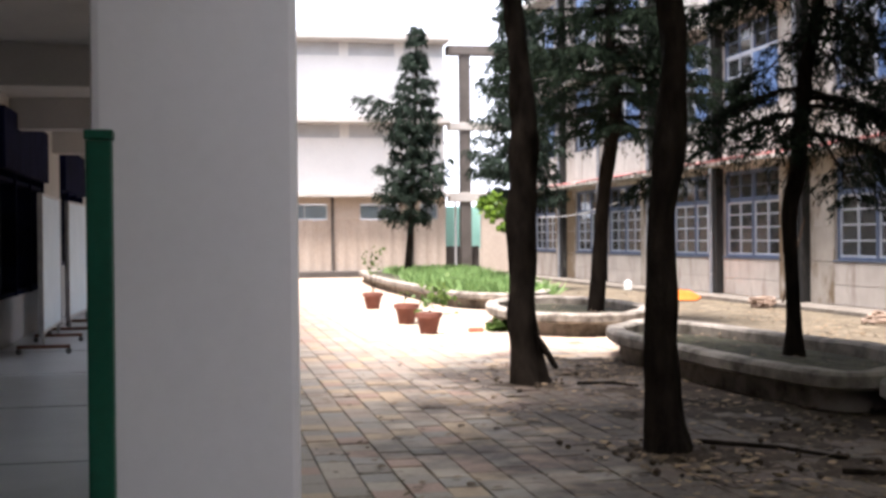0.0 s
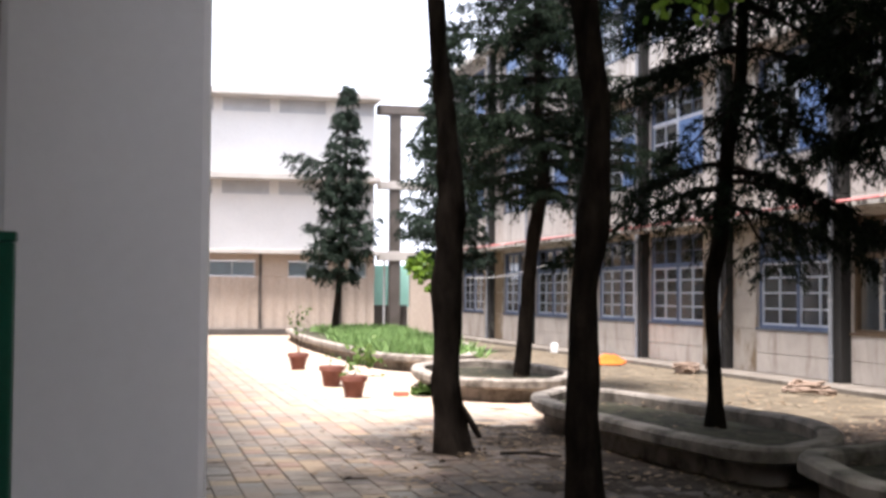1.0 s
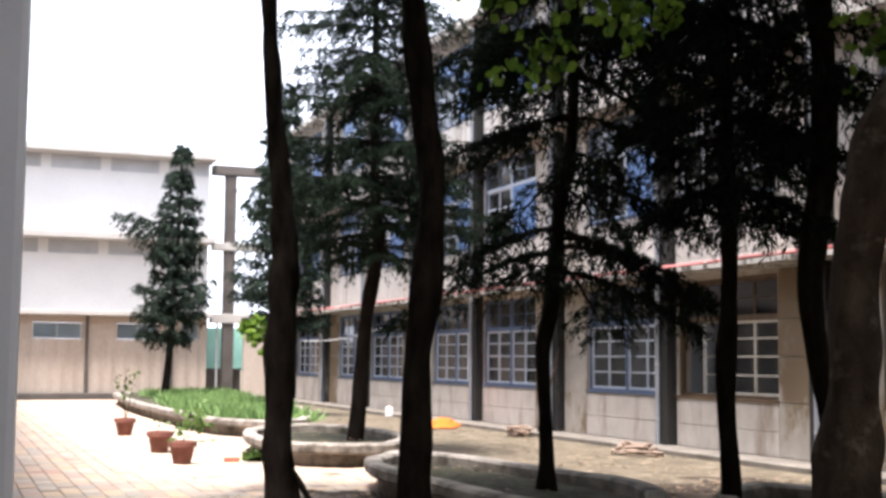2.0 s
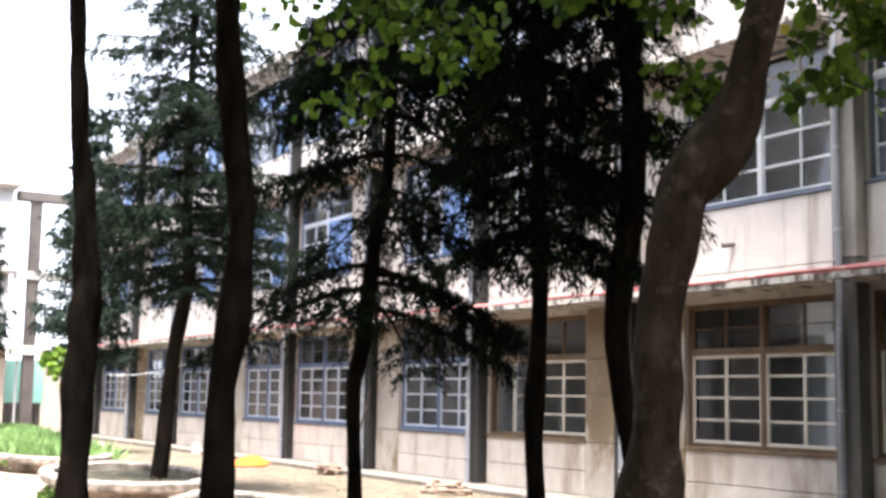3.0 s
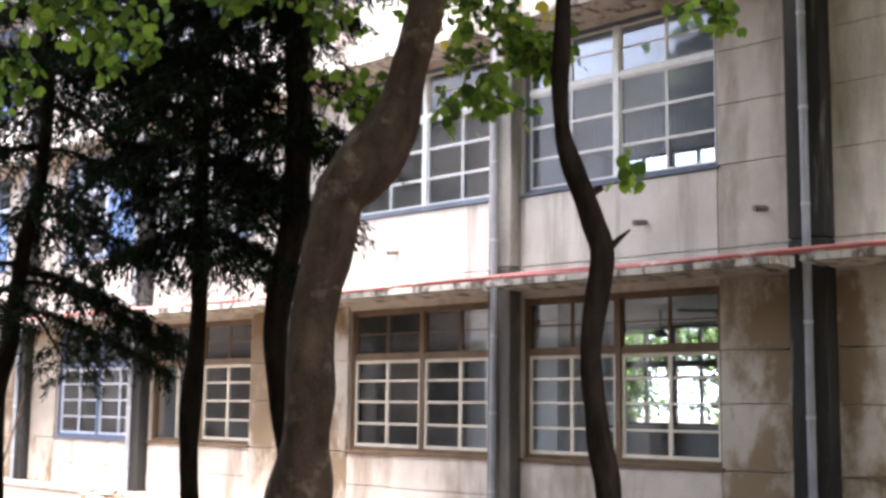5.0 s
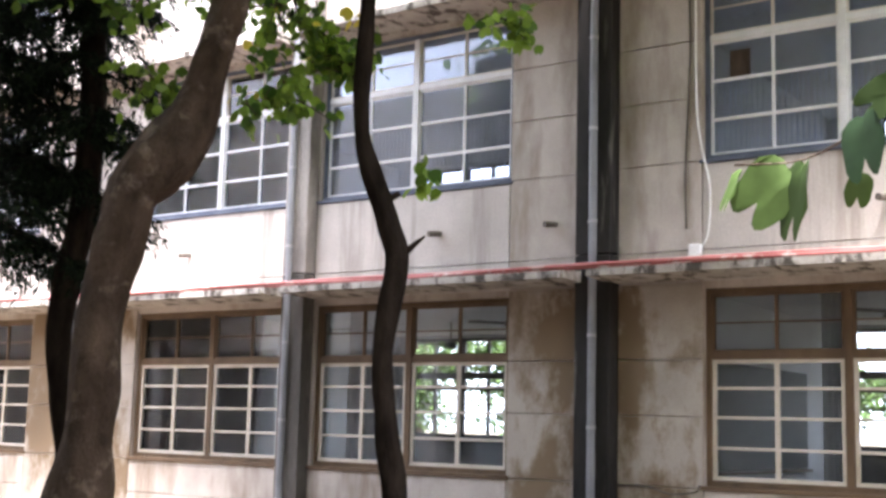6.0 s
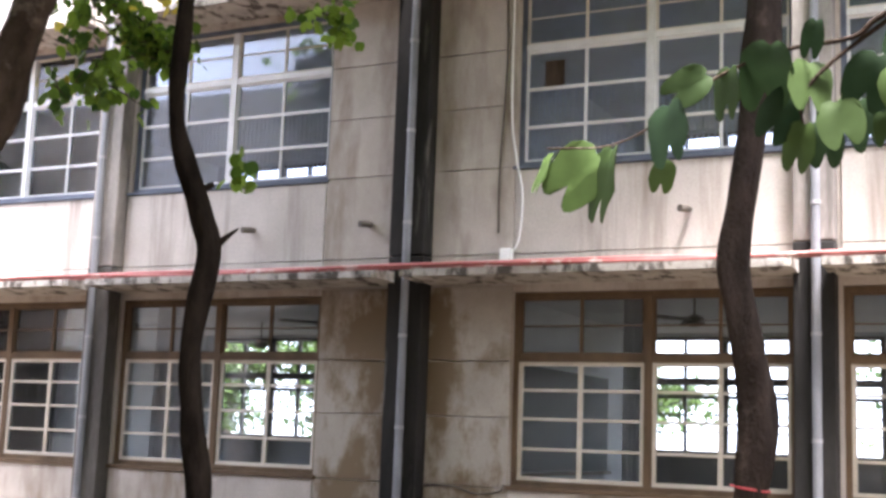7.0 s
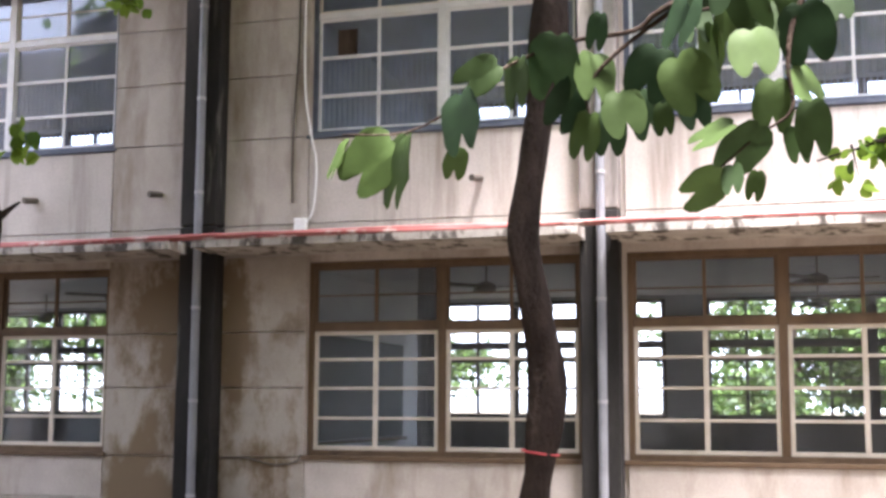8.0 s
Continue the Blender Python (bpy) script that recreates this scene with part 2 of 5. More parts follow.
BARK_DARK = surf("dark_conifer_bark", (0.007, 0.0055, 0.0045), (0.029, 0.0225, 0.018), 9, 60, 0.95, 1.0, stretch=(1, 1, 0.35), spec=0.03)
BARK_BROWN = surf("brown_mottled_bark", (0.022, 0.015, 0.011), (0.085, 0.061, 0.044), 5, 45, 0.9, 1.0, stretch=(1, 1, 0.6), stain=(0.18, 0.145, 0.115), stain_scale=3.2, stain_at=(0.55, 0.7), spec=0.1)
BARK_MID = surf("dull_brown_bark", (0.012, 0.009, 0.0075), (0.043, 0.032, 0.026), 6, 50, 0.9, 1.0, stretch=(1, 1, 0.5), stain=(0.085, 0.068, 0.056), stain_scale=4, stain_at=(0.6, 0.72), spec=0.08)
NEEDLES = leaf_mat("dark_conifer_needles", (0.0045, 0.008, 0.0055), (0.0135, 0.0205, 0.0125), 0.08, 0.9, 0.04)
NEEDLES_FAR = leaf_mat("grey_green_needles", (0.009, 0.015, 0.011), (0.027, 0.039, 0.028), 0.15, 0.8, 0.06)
LEAF = leaf_mat("green_leaf", (0.04, 0.1, 0.014), (0.19, 0.3, 0.04), 0.55, 0.45)
LEAF_NEAR = leaf_mat("orchid_tree_leaf", (0.018, 0.04, 0.018), (0.052, 0.088, 0.024), 0.2, 0.6, 0.15, True)
LEAF_BACK = leaf_mat("shaded_green_leaf", (0.03, 0.06, 0.015), (0.1, 0.16, 0.04), 0.4, 0.5)
LEAF_YELLOW = leaf_mat("yellow_leaf", (0.5, 0.42, 0.05), (0.65, 0.55, 0.08), 0.4, 0.5)
GRASS = leaf_mat("bright_grass", (0.11, 0.2, 0.06), (0.22, 0.34, 0.12), 0.4, 0.6)
LITTER = leaf_mat("dead_leaf", (0.02, 0.013, 0.009), (0.2, 0.14, 0.085), 0.1, 0.8)
PLANTER = surf("planter_concrete", (0.19, 0.165, 0.14), (0.35, 0.31, 0.265), 2.5, 50, 0.9, 0.35, stain=(0.07, 0.06, 0.048), stain_scale=2.6, stain_at=(0.46, 0.66))
SOIL = surf("mossy_soil", (0.02, 0.018, 0.011), (0.05, 0.044, 0.027), 3, 50, 0.95, 0.8, stain=(0.065, 0.066, 0.036), stain_scale=4.5, stain_at=(0.48, 0.6))
GROUND = surf("bare_earth", (0.06, 0.047, 0.031), (0.145, 0.116, 0.078), 2.2, 30, 0.95, 0.8, stain=(0.22, 0.18, 0.125), stain_scale=2.5, stain_at=(0.55, 0.68))
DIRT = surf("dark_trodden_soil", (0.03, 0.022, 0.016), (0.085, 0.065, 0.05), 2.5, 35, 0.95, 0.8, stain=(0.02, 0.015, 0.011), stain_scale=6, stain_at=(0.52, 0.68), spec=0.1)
TERRACOTTA = surf("terracotta", (0.14, 0.055, 0.042), (0.22, 0.09, 0.066), 6, 60, 0.8, 0.2)
ORANGE = surf("orange_tarpaulin", (0.75, 0.2, 0.03), (0.85, 0.3, 0.06), 5, 40, 0.5, 0.2)
ROPE = surf("old_rope", (0.2, 0.14, 0.1), (0.3, 0.22, 0.17), 9, 90, 0.9, 0.5)
WHITE_PLASTIC = surf("white_plastic", (0.75, 0.75, 0.74), (0.8, 0.8, 0.79), 5, 60, 0.5, 0.05)
BRICK_RED = surf("red_brick", (0.4, 0.12, 0.08), (0.5, 0.18, 0.12), 8, 60, 0.9, 0.3)
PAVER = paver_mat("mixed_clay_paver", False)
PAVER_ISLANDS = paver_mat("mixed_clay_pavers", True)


# ---- mesh helpers ----
def part(name, bm, material, parent=None, label="", smooth=False):
    """Links a bmesh as one mesh object, under parent if there is one."""
    me = bpy.data.meshes.new(name)
    bm.normal_update()
    bm.to_mesh(me)
    bm.free()
    me.materials.append(material)
    if smooth:
        me.polygons.foreach_set("use_smooth", [True] * len(me.polygons))
    ob = new(name, me)
    if parent:
        ob.parent = parent
    if label:
        tagged(ob, label)
    return ob


def shared(name, me, m, parent, label=""):
    """An object on a mesh that others use too."""
    ob = new(name, me)
    ob.parent = parent
    ob.matrix_basis = m
    if label:
        tagged(ob, label)
    return ob


def mesh_of(name, bm, material):
    me = bpy.data.meshes.new(name)
    bm.normal_update()
    bm.to_mesh(me)
    bm.free()
    me.materials.append(material)
    return me


def thing(name, label, category, at=(0, 0, 0), group="", kind="", turn=0.0):
    ob = new(name)
    ob.empty_display_size = 0.1
    ob.matrix_basis = pose(*at, 0, 0, turn)
    return tagged(ob, label, category, group, kind)


def box(bm, x0, y0, z0, x1, y1, z1, bevel=0.0):
    v = [bm.verts.new(p) for p in ((x0, y0, z0), (x1, y0, z0), (x1, y1, z0), (x0, y1, z0), (x0, y0, z1), (x1, y0, z1), (x1, y1, z1), (x0, y1, z1))]
    fs = [bm.faces.new([v[i] for i in q]) for q in ((3, 2, 1, 0), (4, 5, 6, 7), (0, 1, 5, 4), (1, 2, 6, 5), (2, 3, 7, 6), (3, 0, 4, 7))]
    if bevel:
        bmesh.ops.bevel(bm, geom=list({e for f in fs for e in f.edges}), offset=bevel, segments=2, profile=0.6, affect="EDGES")
    return bm


def boxed(*args, **kw):
    return box(bmesh.new(), *args, **kw)


def smooth_path(pts, n):
    """Catmull-Rom through pts (tuples of any length), n steps a piece."""
    p = [np.array(q, float) for q in pts]
    p = [2 * p[0] - p[1]] + p + [2 * p[-1] - p[-2]]
    out = []
    for i in range(1, len(p) - 2):
        for k in range(n):
            t = k / n
            out.append(0.5 * (2 * p[i] + (p[i + 1] - p[i - 1]) * t + (2 * p[i - 1] - 5 * p[i] + 4 * p[i + 1] - p[i + 2]) * t * t + (3 * p[i] - p[i - 1] - 3 * p[i + 1] + p[i + 2]) * t ** 3))
    out.append(p[-2])
    return out


def tube(bm, pts, seg=8, wobble=0.0, close=True):
    """A tube through rows of (x, y, z, radius)."""
    rings = []
    s = Vector((0.83, 0.56, 0.05))
    for i, q in enumerate(pts):
        a, b = Vector(pts[max(0, i - 1)][:3]), Vector(pts[min(len(pts) - 1, i + 1)][:3])
        d = (b - a).normalized() if (b - a).length > 1e-9 else Vector((0, 0, 1))
        if abs(d.dot(s.normalized())) > 0.98:
            s = d.orthogonal()
        s = (s - d * s.dot(d)).normalized()      # carried along, so that the rings don't twist
        w = d.cross(s)
        ring = []
        for k in range(seg):
            an = 2 * math.pi * k / seg
            r = q[3] * (1 + wobble * noise.noise((q[0] * 3 + math.cos(an) * 1.3, q[1] * 3 + math.sin(an) * 1.3, q[2] * 2.3)))
            ring.append(bm.verts.new(Vector(q[:3]) + (s * math.cos(an) + w * math.sin(an)) * r))
        rings.append(ring)
    for a, b in zip(rings, rings[1:]):
        for k in range(seg):
            bm.faces.new((a[k], a[(k + 1) % seg], b[(k + 1) % seg], b[k]))
    if close:
        bm.faces.new(rings[0][::-1])
        bm.faces.new(rings[-1])
    return bm


def lathe(bm, profile, seg=20, at=(0, 0, 0)):
    """Turns (radius, z) rows about the upright axis."""
    rings = [[bm.verts.new((at[0] + r * math.cos(2 * math.pi * k / seg), at[1] + r * math.sin(2 * math.pi * k / seg), at[2] + z)) for k in range(seg)] for r, z in profile]
    for a, b in zip(rings, rings[1:]):
        for k in range(seg):
            bm.faces.new((a[k], a[(k + 1) % seg], b[(k + 1) % seg], b[k]))
    bm.faces.new(rings[0][::-1])
    bm.faces.new(rings[-1])
    return bm


def blades(name, material, centres, dirs, length, width, parent, rng, label="", bend=0.0):
    """Many slim two-faced blades as one mesh: root points, directions, sizes."""
    n = len(centres)
    c, d = np.asarray(centres, float), np.asarray(dirs, float)
    d /= np.linalg.norm(d, axis=1, keepdims=True) + 1e-9
    s = np.cross(d, rng.normal(size=(n, 3)))
    s /= np.linalg.norm(s, axis=1, keepdims=True) + 1e-9
    ln = (length * rng.uniform(0.6, 1.3, n))[:, None]
    wd = (width * rng.uniform(0.7, 1.3, n))[:, None]
    sag = np.array([0, 0, -bend]) * ln
    v = np.stack([c, c + d * ln * 0.45 + s * wd, c + d * ln + sag, c + d * ln * 0.45 - s * wd], 1).reshape(-1, 3)
    me = bpy.data.meshes.new(name)
    me.vertices.add(4 * n)
    me.vertices.foreach_set("co", v.ravel())
    me.loops.add(4 * n)
    me.loops.foreach_set("vertex_index", np.arange(4 * n))
    me.polygons.add(n)
    me.polygons.foreach_set("loop_start", np.arange(0, 4 * n, 4))
    me.update(calc_edges=True)
    me.materials.append(material)
    ob = new(name, me)
    ob.parent = parent
    if label:
        tagged(ob, label)
    return ob


LEAF_SHAPE = [(0, 0), (0.34, 0.08), (0.5, 0.42), (0.42, 0.8), (0.2, 1.0), (0, 0.78), (-0.2, 1.0), (-0.42, 0.8), (-0.5, 0.42), (-0.34, 0.08)]


def leaf_sheet(name, material, centres, dirs, size, parent, rng, label="", shape=LEAF_SHAPE):
    """Many two-lobed leaves as one mesh, hung at centres and pointing along dirs."""
    n, k = len(centres), len(shape)
    c, d = np.asarray(centres, float), np.asarray(dirs, float)
    d /= np.linalg.norm(d, axis=1, keepdims=True) + 1e-9
    s = np.cross(d, rng.normal(size=(n, 3)))
    s /= np.linalg.norm(s, axis=1, keepdims=True) + 1e-9
    w = np.cross(s, d)
    sz = (size * rng.uniform(0.65, 1.25, n))[:, None, None]
    u = np.array([q[0] for q in shape])[None, :, None]
    t = np.array([q[1] for q in shape])[None, :, None]
    v = c[:, None, :] + sz * (u * s[:, None, :] + t * d[:, None, :] + (np.abs(u) * 0.35 - t * t * 0.15) * w[:, None, :])
    me = bpy.data.meshes.new(name)
    me.vertices.add(n * k)
    me.vertices.foreach_set("co", v.ravel())
    me.loops.add(n * k)
    me.loops.foreach_set("vertex_index", np.arange(n * k))
    me.polygons.add(n)
    me.polygons.foreach_set("loop_start", np.arange(0, n * k, k))
    me.update(calc_edges=True)
    me.materials.append(material)
    ob = new(name, me)
    ob.parent = parent
    if label:
        tagged(ob, label)
    return ob


# ---- ground ----
bm = bmesh.new()
box(bm, -400, -300, -0.6, 400, 500, -0.009)
tagged(part("ground", bm, GROUND), "bare trodden earth ground under the paving", "ground", kind="structure")

# ---- classroom building along the east side ----
FACE, PLANE, INNER, BACK = 11.70, 11.82, 12.0, 19.2
STOREY, SILL, TRANSOM, HEAD = 3.274, 0.927, 1.28, 2.885
WIN_W, WIN_H = 2.837, 1.955
Y_END = 45.7


def col_y(k):
    return 1.954 + 4.2 * k


school = thing("classroom_building", "three-storey weathered concrete classroom building with many windows", "building", (FACE, 0, 0))
SCHOOL_SHIFT = Matrix.Translation((-FACE, 0, 0))


def school_part(name, bm, material, label=""):
    ob = part(name, bm, material, school, label)
    ob.matrix_basis = SCHOOL_SHIFT
    return ob


windows = []   # (y0, storey, k)
for k in range(-2, 12, 2):
    for y0 in (col_y(k) - 0.224 - WIN_W, col_y(k) + 0.197):
        if y0 + WIN_W < Y_END:
            windows.append((y0, k))
windows.sort()
Y_START = windows[0][0] - 1.2

for s in range(3):
    z = STOREY * s
    core = bmesh.new()
    box(core, FACE + 0.03, Y_START, z, INNER, Y_END, z + SILL - 0.04)
    box(core, FACE + 0.03, Y_START, z + HEAD, INNER, Y_END, z + STOREY)
    edge = Y_START
    for y0, k in windows:
        if y0 - edge > 0.05:
            box(core, FACE + 0.03, edge, z + SILL - 0.04, INNER, y0, z + HEAD)
        edge = y0 + WIN_W
    box(core, FACE + 0.03, edge, z + SILL - 0.04, INNER, Y_END, z + HEAD)
    school_part("wall", core, CONCRETE)
core = bmesh.new()
box(core, FACE + 0.03, Y_START, 3 * STOREY, BACK + 0.2, Y_END, 3 * STOREY + 0.35, 0.02)
school_part("roof", core, SLAB, "flat concrete roof with a low edge")


def panel(y0, y1, z0, z1, material):
    j = 0.006
    school_part("panel", boxed(FACE, y0 + j, z0 + j, FACE + 0.028, y1 - j, z1 - j, bevel=0.004), material)


for s in range(3):
    z = STOREY * s
    pale = CONCRETE if s == 0 else CONCRETE_PALE
    for n, (y0, k) in enumerate(windows):
        y1 = y0 + WIN_W
        if s:
            panel(y0, y1, z, z + SILL - 0.04, pale)
            panel(y0, y1, z - 0.32, z, pale)
        else:
            panel(y0, y1, z + 0.07, z + 0.45, pale)
            panel(y0, y1, z + 0.45, z + SILL - 0.04, pale)
        if n + 1 < len(windows) and windows[n + 1][0] - y1 > 1:      # pier and wide column between two bays
            c = col_y(k + 1)
            for a, b in ((y1, c - 0.215), (c + 0.215, windows[n + 1][0])):
                cuts = (0.07, 0.9, 1.6, 2.17, 2.95) if s == 0 else (-0.32, 0.0, 0.92, 1.59, 2.2, 2.95)
                for q, w in zip(cuts, cuts[1:]):
                    panel(a, b, z + q, z + w, PIER if s == 0 else CONCRETE)

for k in range(-2, 11):
    c = col_y(k)
    wide = k % 2 != 0
    half = 0.21 if wide else 0.185
    for s in range(3):
        mat = GREY_DARK if (s == 0 and k == 2) else GRIMY if (wide or k in (4, 6) or s == 0) else GREY_COLUMN
        school_part("column", boxed(FACE - 0.17, c - half, STOREY * s + (0 if s == 0 else 0.005), FACE + 0.06, c + half, STOREY * (s + 1) - 0.005, bevel=0.015), mat, "grime-blackened concrete column" if mat is GRIMY else "grey streaked concrete column")
    y = c + (0.04 if k in (2, 4) else -0.03)
    pipe = school_part("drainpipe", tube(bmesh.new(), [(FACE - 0.225, y, zz, 0.042) for zz in (0.02, 3.2, 6.4, 9.8)], 12), PIPE, "grey plastic drainpipe")
    for zz in (0.5, 1.45, 2.4, 3.6, 4.6, 5.6, 7.2, 8.6):
        part("clamp", tube(bmesh.new(), [(FACE - 0.225, y, zz, 0.048), (FACE - 0.225, y, zz + 0.035, 0.048)], 12), CLAMP, pipe, "pale pipe joint")


# canopies and the pipes that lie on them
for s, zc in ((0, 2.95), (1, 6.2), (2, 9.5)):
    for k in range(-2, 10):
        a, b = col_y(k) + 0.13, col_y(k + 1) - 0.13
        bm = bmesh.new()
        n = 14
        for i in range(n):       # uneven, worn front edge
            p, q = a + (b - a) * i / n, a + (b - a) * (i + 1) / n
            e = 0.02 * noise.noise((p * 1.7, s * 9.0, 0))
            v = [bm.verts.new(w) for w in ((FACE - 0.55 + e, p, zc + 0.045), (FACE - 0.55 + e, q, zc + 0.045), (FACE + 0.03, q, zc + 0.02), (FACE + 0.03, p, zc + 0.02), (FACE - 0.55 + e, p, zc + 0.12), (FACE - 0.55 + e, q, zc + 0.12), (FACE + 0.03, q, zc + 0.17), (FACE + 0.03, p, zc + 0.17))]
            for f in ((3, 2, 1, 0), (4, 5, 6, 7), (0, 1, 5, 4), (2, 3, 7, 6), (1, 2, 6, 5), (3, 0, 4, 7)):
                bm.faces.new([v[t] for t in f])
        bmesh.ops.remove_doubles(bm, verts=bm.verts, dist=0.0005)
        school_part("canopy", bm, CANOPY, "thin concrete canopy with a worn stained edge")
for k in (-1, 0, 1, 2, 3):
    y = col_y(k) + 0.17
    school_part("canopy_bracket", boxed(FACE - 0.6, y, 2.985, FACE - 0.552, y + 0.16, 3.06, bevel=0.012), CANOPY, "pale mortar block at the canopy's end")
for dx, dz, r, ph in ((0.03, 0.146, 0.021, 0.0), (0.1, 0.158, 0.023, 2.0), (0.17, 0.162, 0.019, 4.0)):
    pts = [(FACE - 0.55 + dx + 0.03 * math.sin(y * 0.9 + ph) + 0.015 * math.sin(y * 2.3 + 2 * ph), y, 2.955 + dz + 0.014 * math.sin(y * 1.3 + ph), r) for y in np.arange(-8, 44, 0.7)]
    tagged(part("conduit", tube(bmesh.new(), pts, 8), RED_PIPE, None, smooth=True), "faded red plastic conduit lying along the canopy", "conduit", "conduits on the canopy")


# windows
def frame_mesh(name, material):
    """The outer frame of a window as one closed ring."""
    bm = bmesh.new()
    w, h, d, f = WIN_W, WIN_H, 0.05, 0.055
    ring = [(0, 0), (w, 0), (w, h), (0, h)]
    inner = [(f, f), (w - f, f), (w - f, h - f), (f, h - f)]
    rows = [[bm.verts.new((x, *p)) for p in q] for x, q in ((-d, ring), (d, ring), (d, inner), (-d, inner))]
    for p, q in zip(rows, rows[1:] + rows[:1]):
        for i in range(4):
            bm.faces.new((p[i], q[i], q[(i + 1) % 4], p[(i + 1) % 4]))
    bmesh.ops.bevel(bm, geom=[e for e in bm.edges if abs(e.verts[0].co.x - e.verts[1].co.x) < 1e-6], offset=0.005, segments=1, affect="EDGES")
    return mesh_of(name, bm, material)


def sash_mesh(name, material, y0, y1, z0, z1, rows, bar=0.028, edge=0.04, mid=True):
    bm = bmesh.new()
    d = 0.022
    box(bm, -d, y0, z0, d, y0 + edge, z1, 0.004)
    box(bm, -d, y1 - edge, z0, d, y1, z1, 0.004)
    box(bm, -d, y0 + edge, z0, d, y1 - edge, z0 + edge, 0.004)
    box(bm, -d, y0 + edge, z1 - edge, d, y1 - edge, z1, 0.004)
    if mid:
        m = (y0 + y1) / 2
        box(bm, -d + 0.003, m - edge * 0.6, z0 + edge, d - 0.003, m + edge * 0.6, z1 - edge, 0.004)
    for z in rows:
        box(bm, -d + 0.006, y0 + edge, z - bar / 2, d - 0.006, y1 - edge, z + bar / 2, 0.003)
    return mesh_of(name, bm, material)


def pane_mesh(y0, y1, z0, z1, material):
    return mesh_of("pane", boxed(-0.003, y0, z0, 0.003, y1, z1), material)


def window_kit(frame_m, sash_m, top_m, glass_m, upper):
    """The meshes of one kind of window: frame, sashes and panes."""
    w, h, f, c = WIN_W, WIN_H, 0.055, 0.04
    zt = TRANSOM if not upper else 1.29
    halves = ((f, w / 2 - c), (w / 2 + c, w - f))
    kit = {"frame": frame_mesh("window", frame_m), "sash": [], "pane": []}
    bar_m = sash_m if upper else frame_m
    kit["mullion"] = mesh_of("mullion", boxed(-0.046, w / 2 - c, f, 0.046, w / 2 + c, h - f, bevel=0.006), bar_m)
    kit["transom"] = [mesh_of("transom", boxed(-0.042, a, zt - 0.035, 0.042, b, zt + 0.035, bevel=0.006), bar_m) for a, b in halves]
    low_rows = (0.37, 0.67, 0.96) if not upper else (0.43, 0.84)
    for a, b in halves:
        kit["sash"].append(("sash", sash_mesh("sash", sash_m, a, b, f, zt - 0.035, low_rows, bar=0.034 if upper else 0.028, edge=0.026 if upper else 0.04), a))
        kit["sash"].append(("top_light", sash_mesh("top_light", top_m, a, b, zt + 0.035, h - f, (zt + 0.33,), bar=0.014, edge=0.028 if not upper else 0.024), a))
        m = (a + b) / 2
        zs = [f, *low_rows, zt - 0.035]
        for p, q in ((a, m), (m, b)):
            for u, v in zip(zs, zs[1:]):
                kit["pane"].append((pane_mesh(p + 0.01, q - 0.01, u + 0.008, v - 0.008, glass_m), p, u))
            kit["pane"].append((pane_mesh(p + 0.01, q - 0.01, zt + 0.045, h - f - 0.01, glass_m), p, zt))
    return kit


KIT_BROWN = window_kit(WOOD_BROWN, WOOD_CREAM, WOOD_BROWN, GLASS, False)
KIT_BLUE = window_kit(WOOD_BLUE, WOOD_PALEBLUE, WOOD_BLUE, GLASS_DUSTY, False)
KIT_UP = window_kit(SLATE, WOOD_WHITE, WOOD_CREAM, GLASS_DUSTY, True)
KIT_UPBLUE = window_kit(WOOD_BLUE, WOOD_PALEBLUE, WOOD_BLUE, GLASS_DUSTY, True)
SILL_MESH = mesh_of("sill", boxed(-0.14, -0.03, -0.045, 0.05, WIN_W + 0.03, 0.0, bevel=0.008), CONCRETE)
SILL_BROWN = mesh_of("sill", boxed(-0.14, -0.03, -0.045, 0.05, WIN_W + 0.03, 0.0, bevel=0.008), WOOD_BROWN)
SILL_BLUE = mesh_of("sill", boxed(-0.14, -0.03, -0.035, 0.05, WIN_W + 0.03, 0.0, bevel=0.008), SLATE)
BLUE_SHEET = mesh_of("blue_panel", boxed(-0.035, 0.06, 0.06, -0.027, WIN_W / 2 - 0.05, 1.25, bevel=0.002), BLUE_PANEL)
BLUE_TOP = mesh_of("blue_panel", boxed(-0.035, WIN_W / 2 + 0.05, 1.33, -0.027, WIN_W - 0.06, WIN_H - 0.06, bevel=0.002), BLUE_PANEL)
bm = bmesh.new()
for i in range(46):
    y = 0.1 + (WIN_W - 0.2) * i / 45
    box(bm, 0.09, y - 0.005, 0.04, 0.1, y + 0.005, 0.86)
for z in (0.45, 0.86):
    box(bm, 0.086, 0.06, z, 0.104, WIN_W - 0.06, z + 0.025)
GRILLE = mesh_of("grille", bm, WOOD_PALEBLUE)

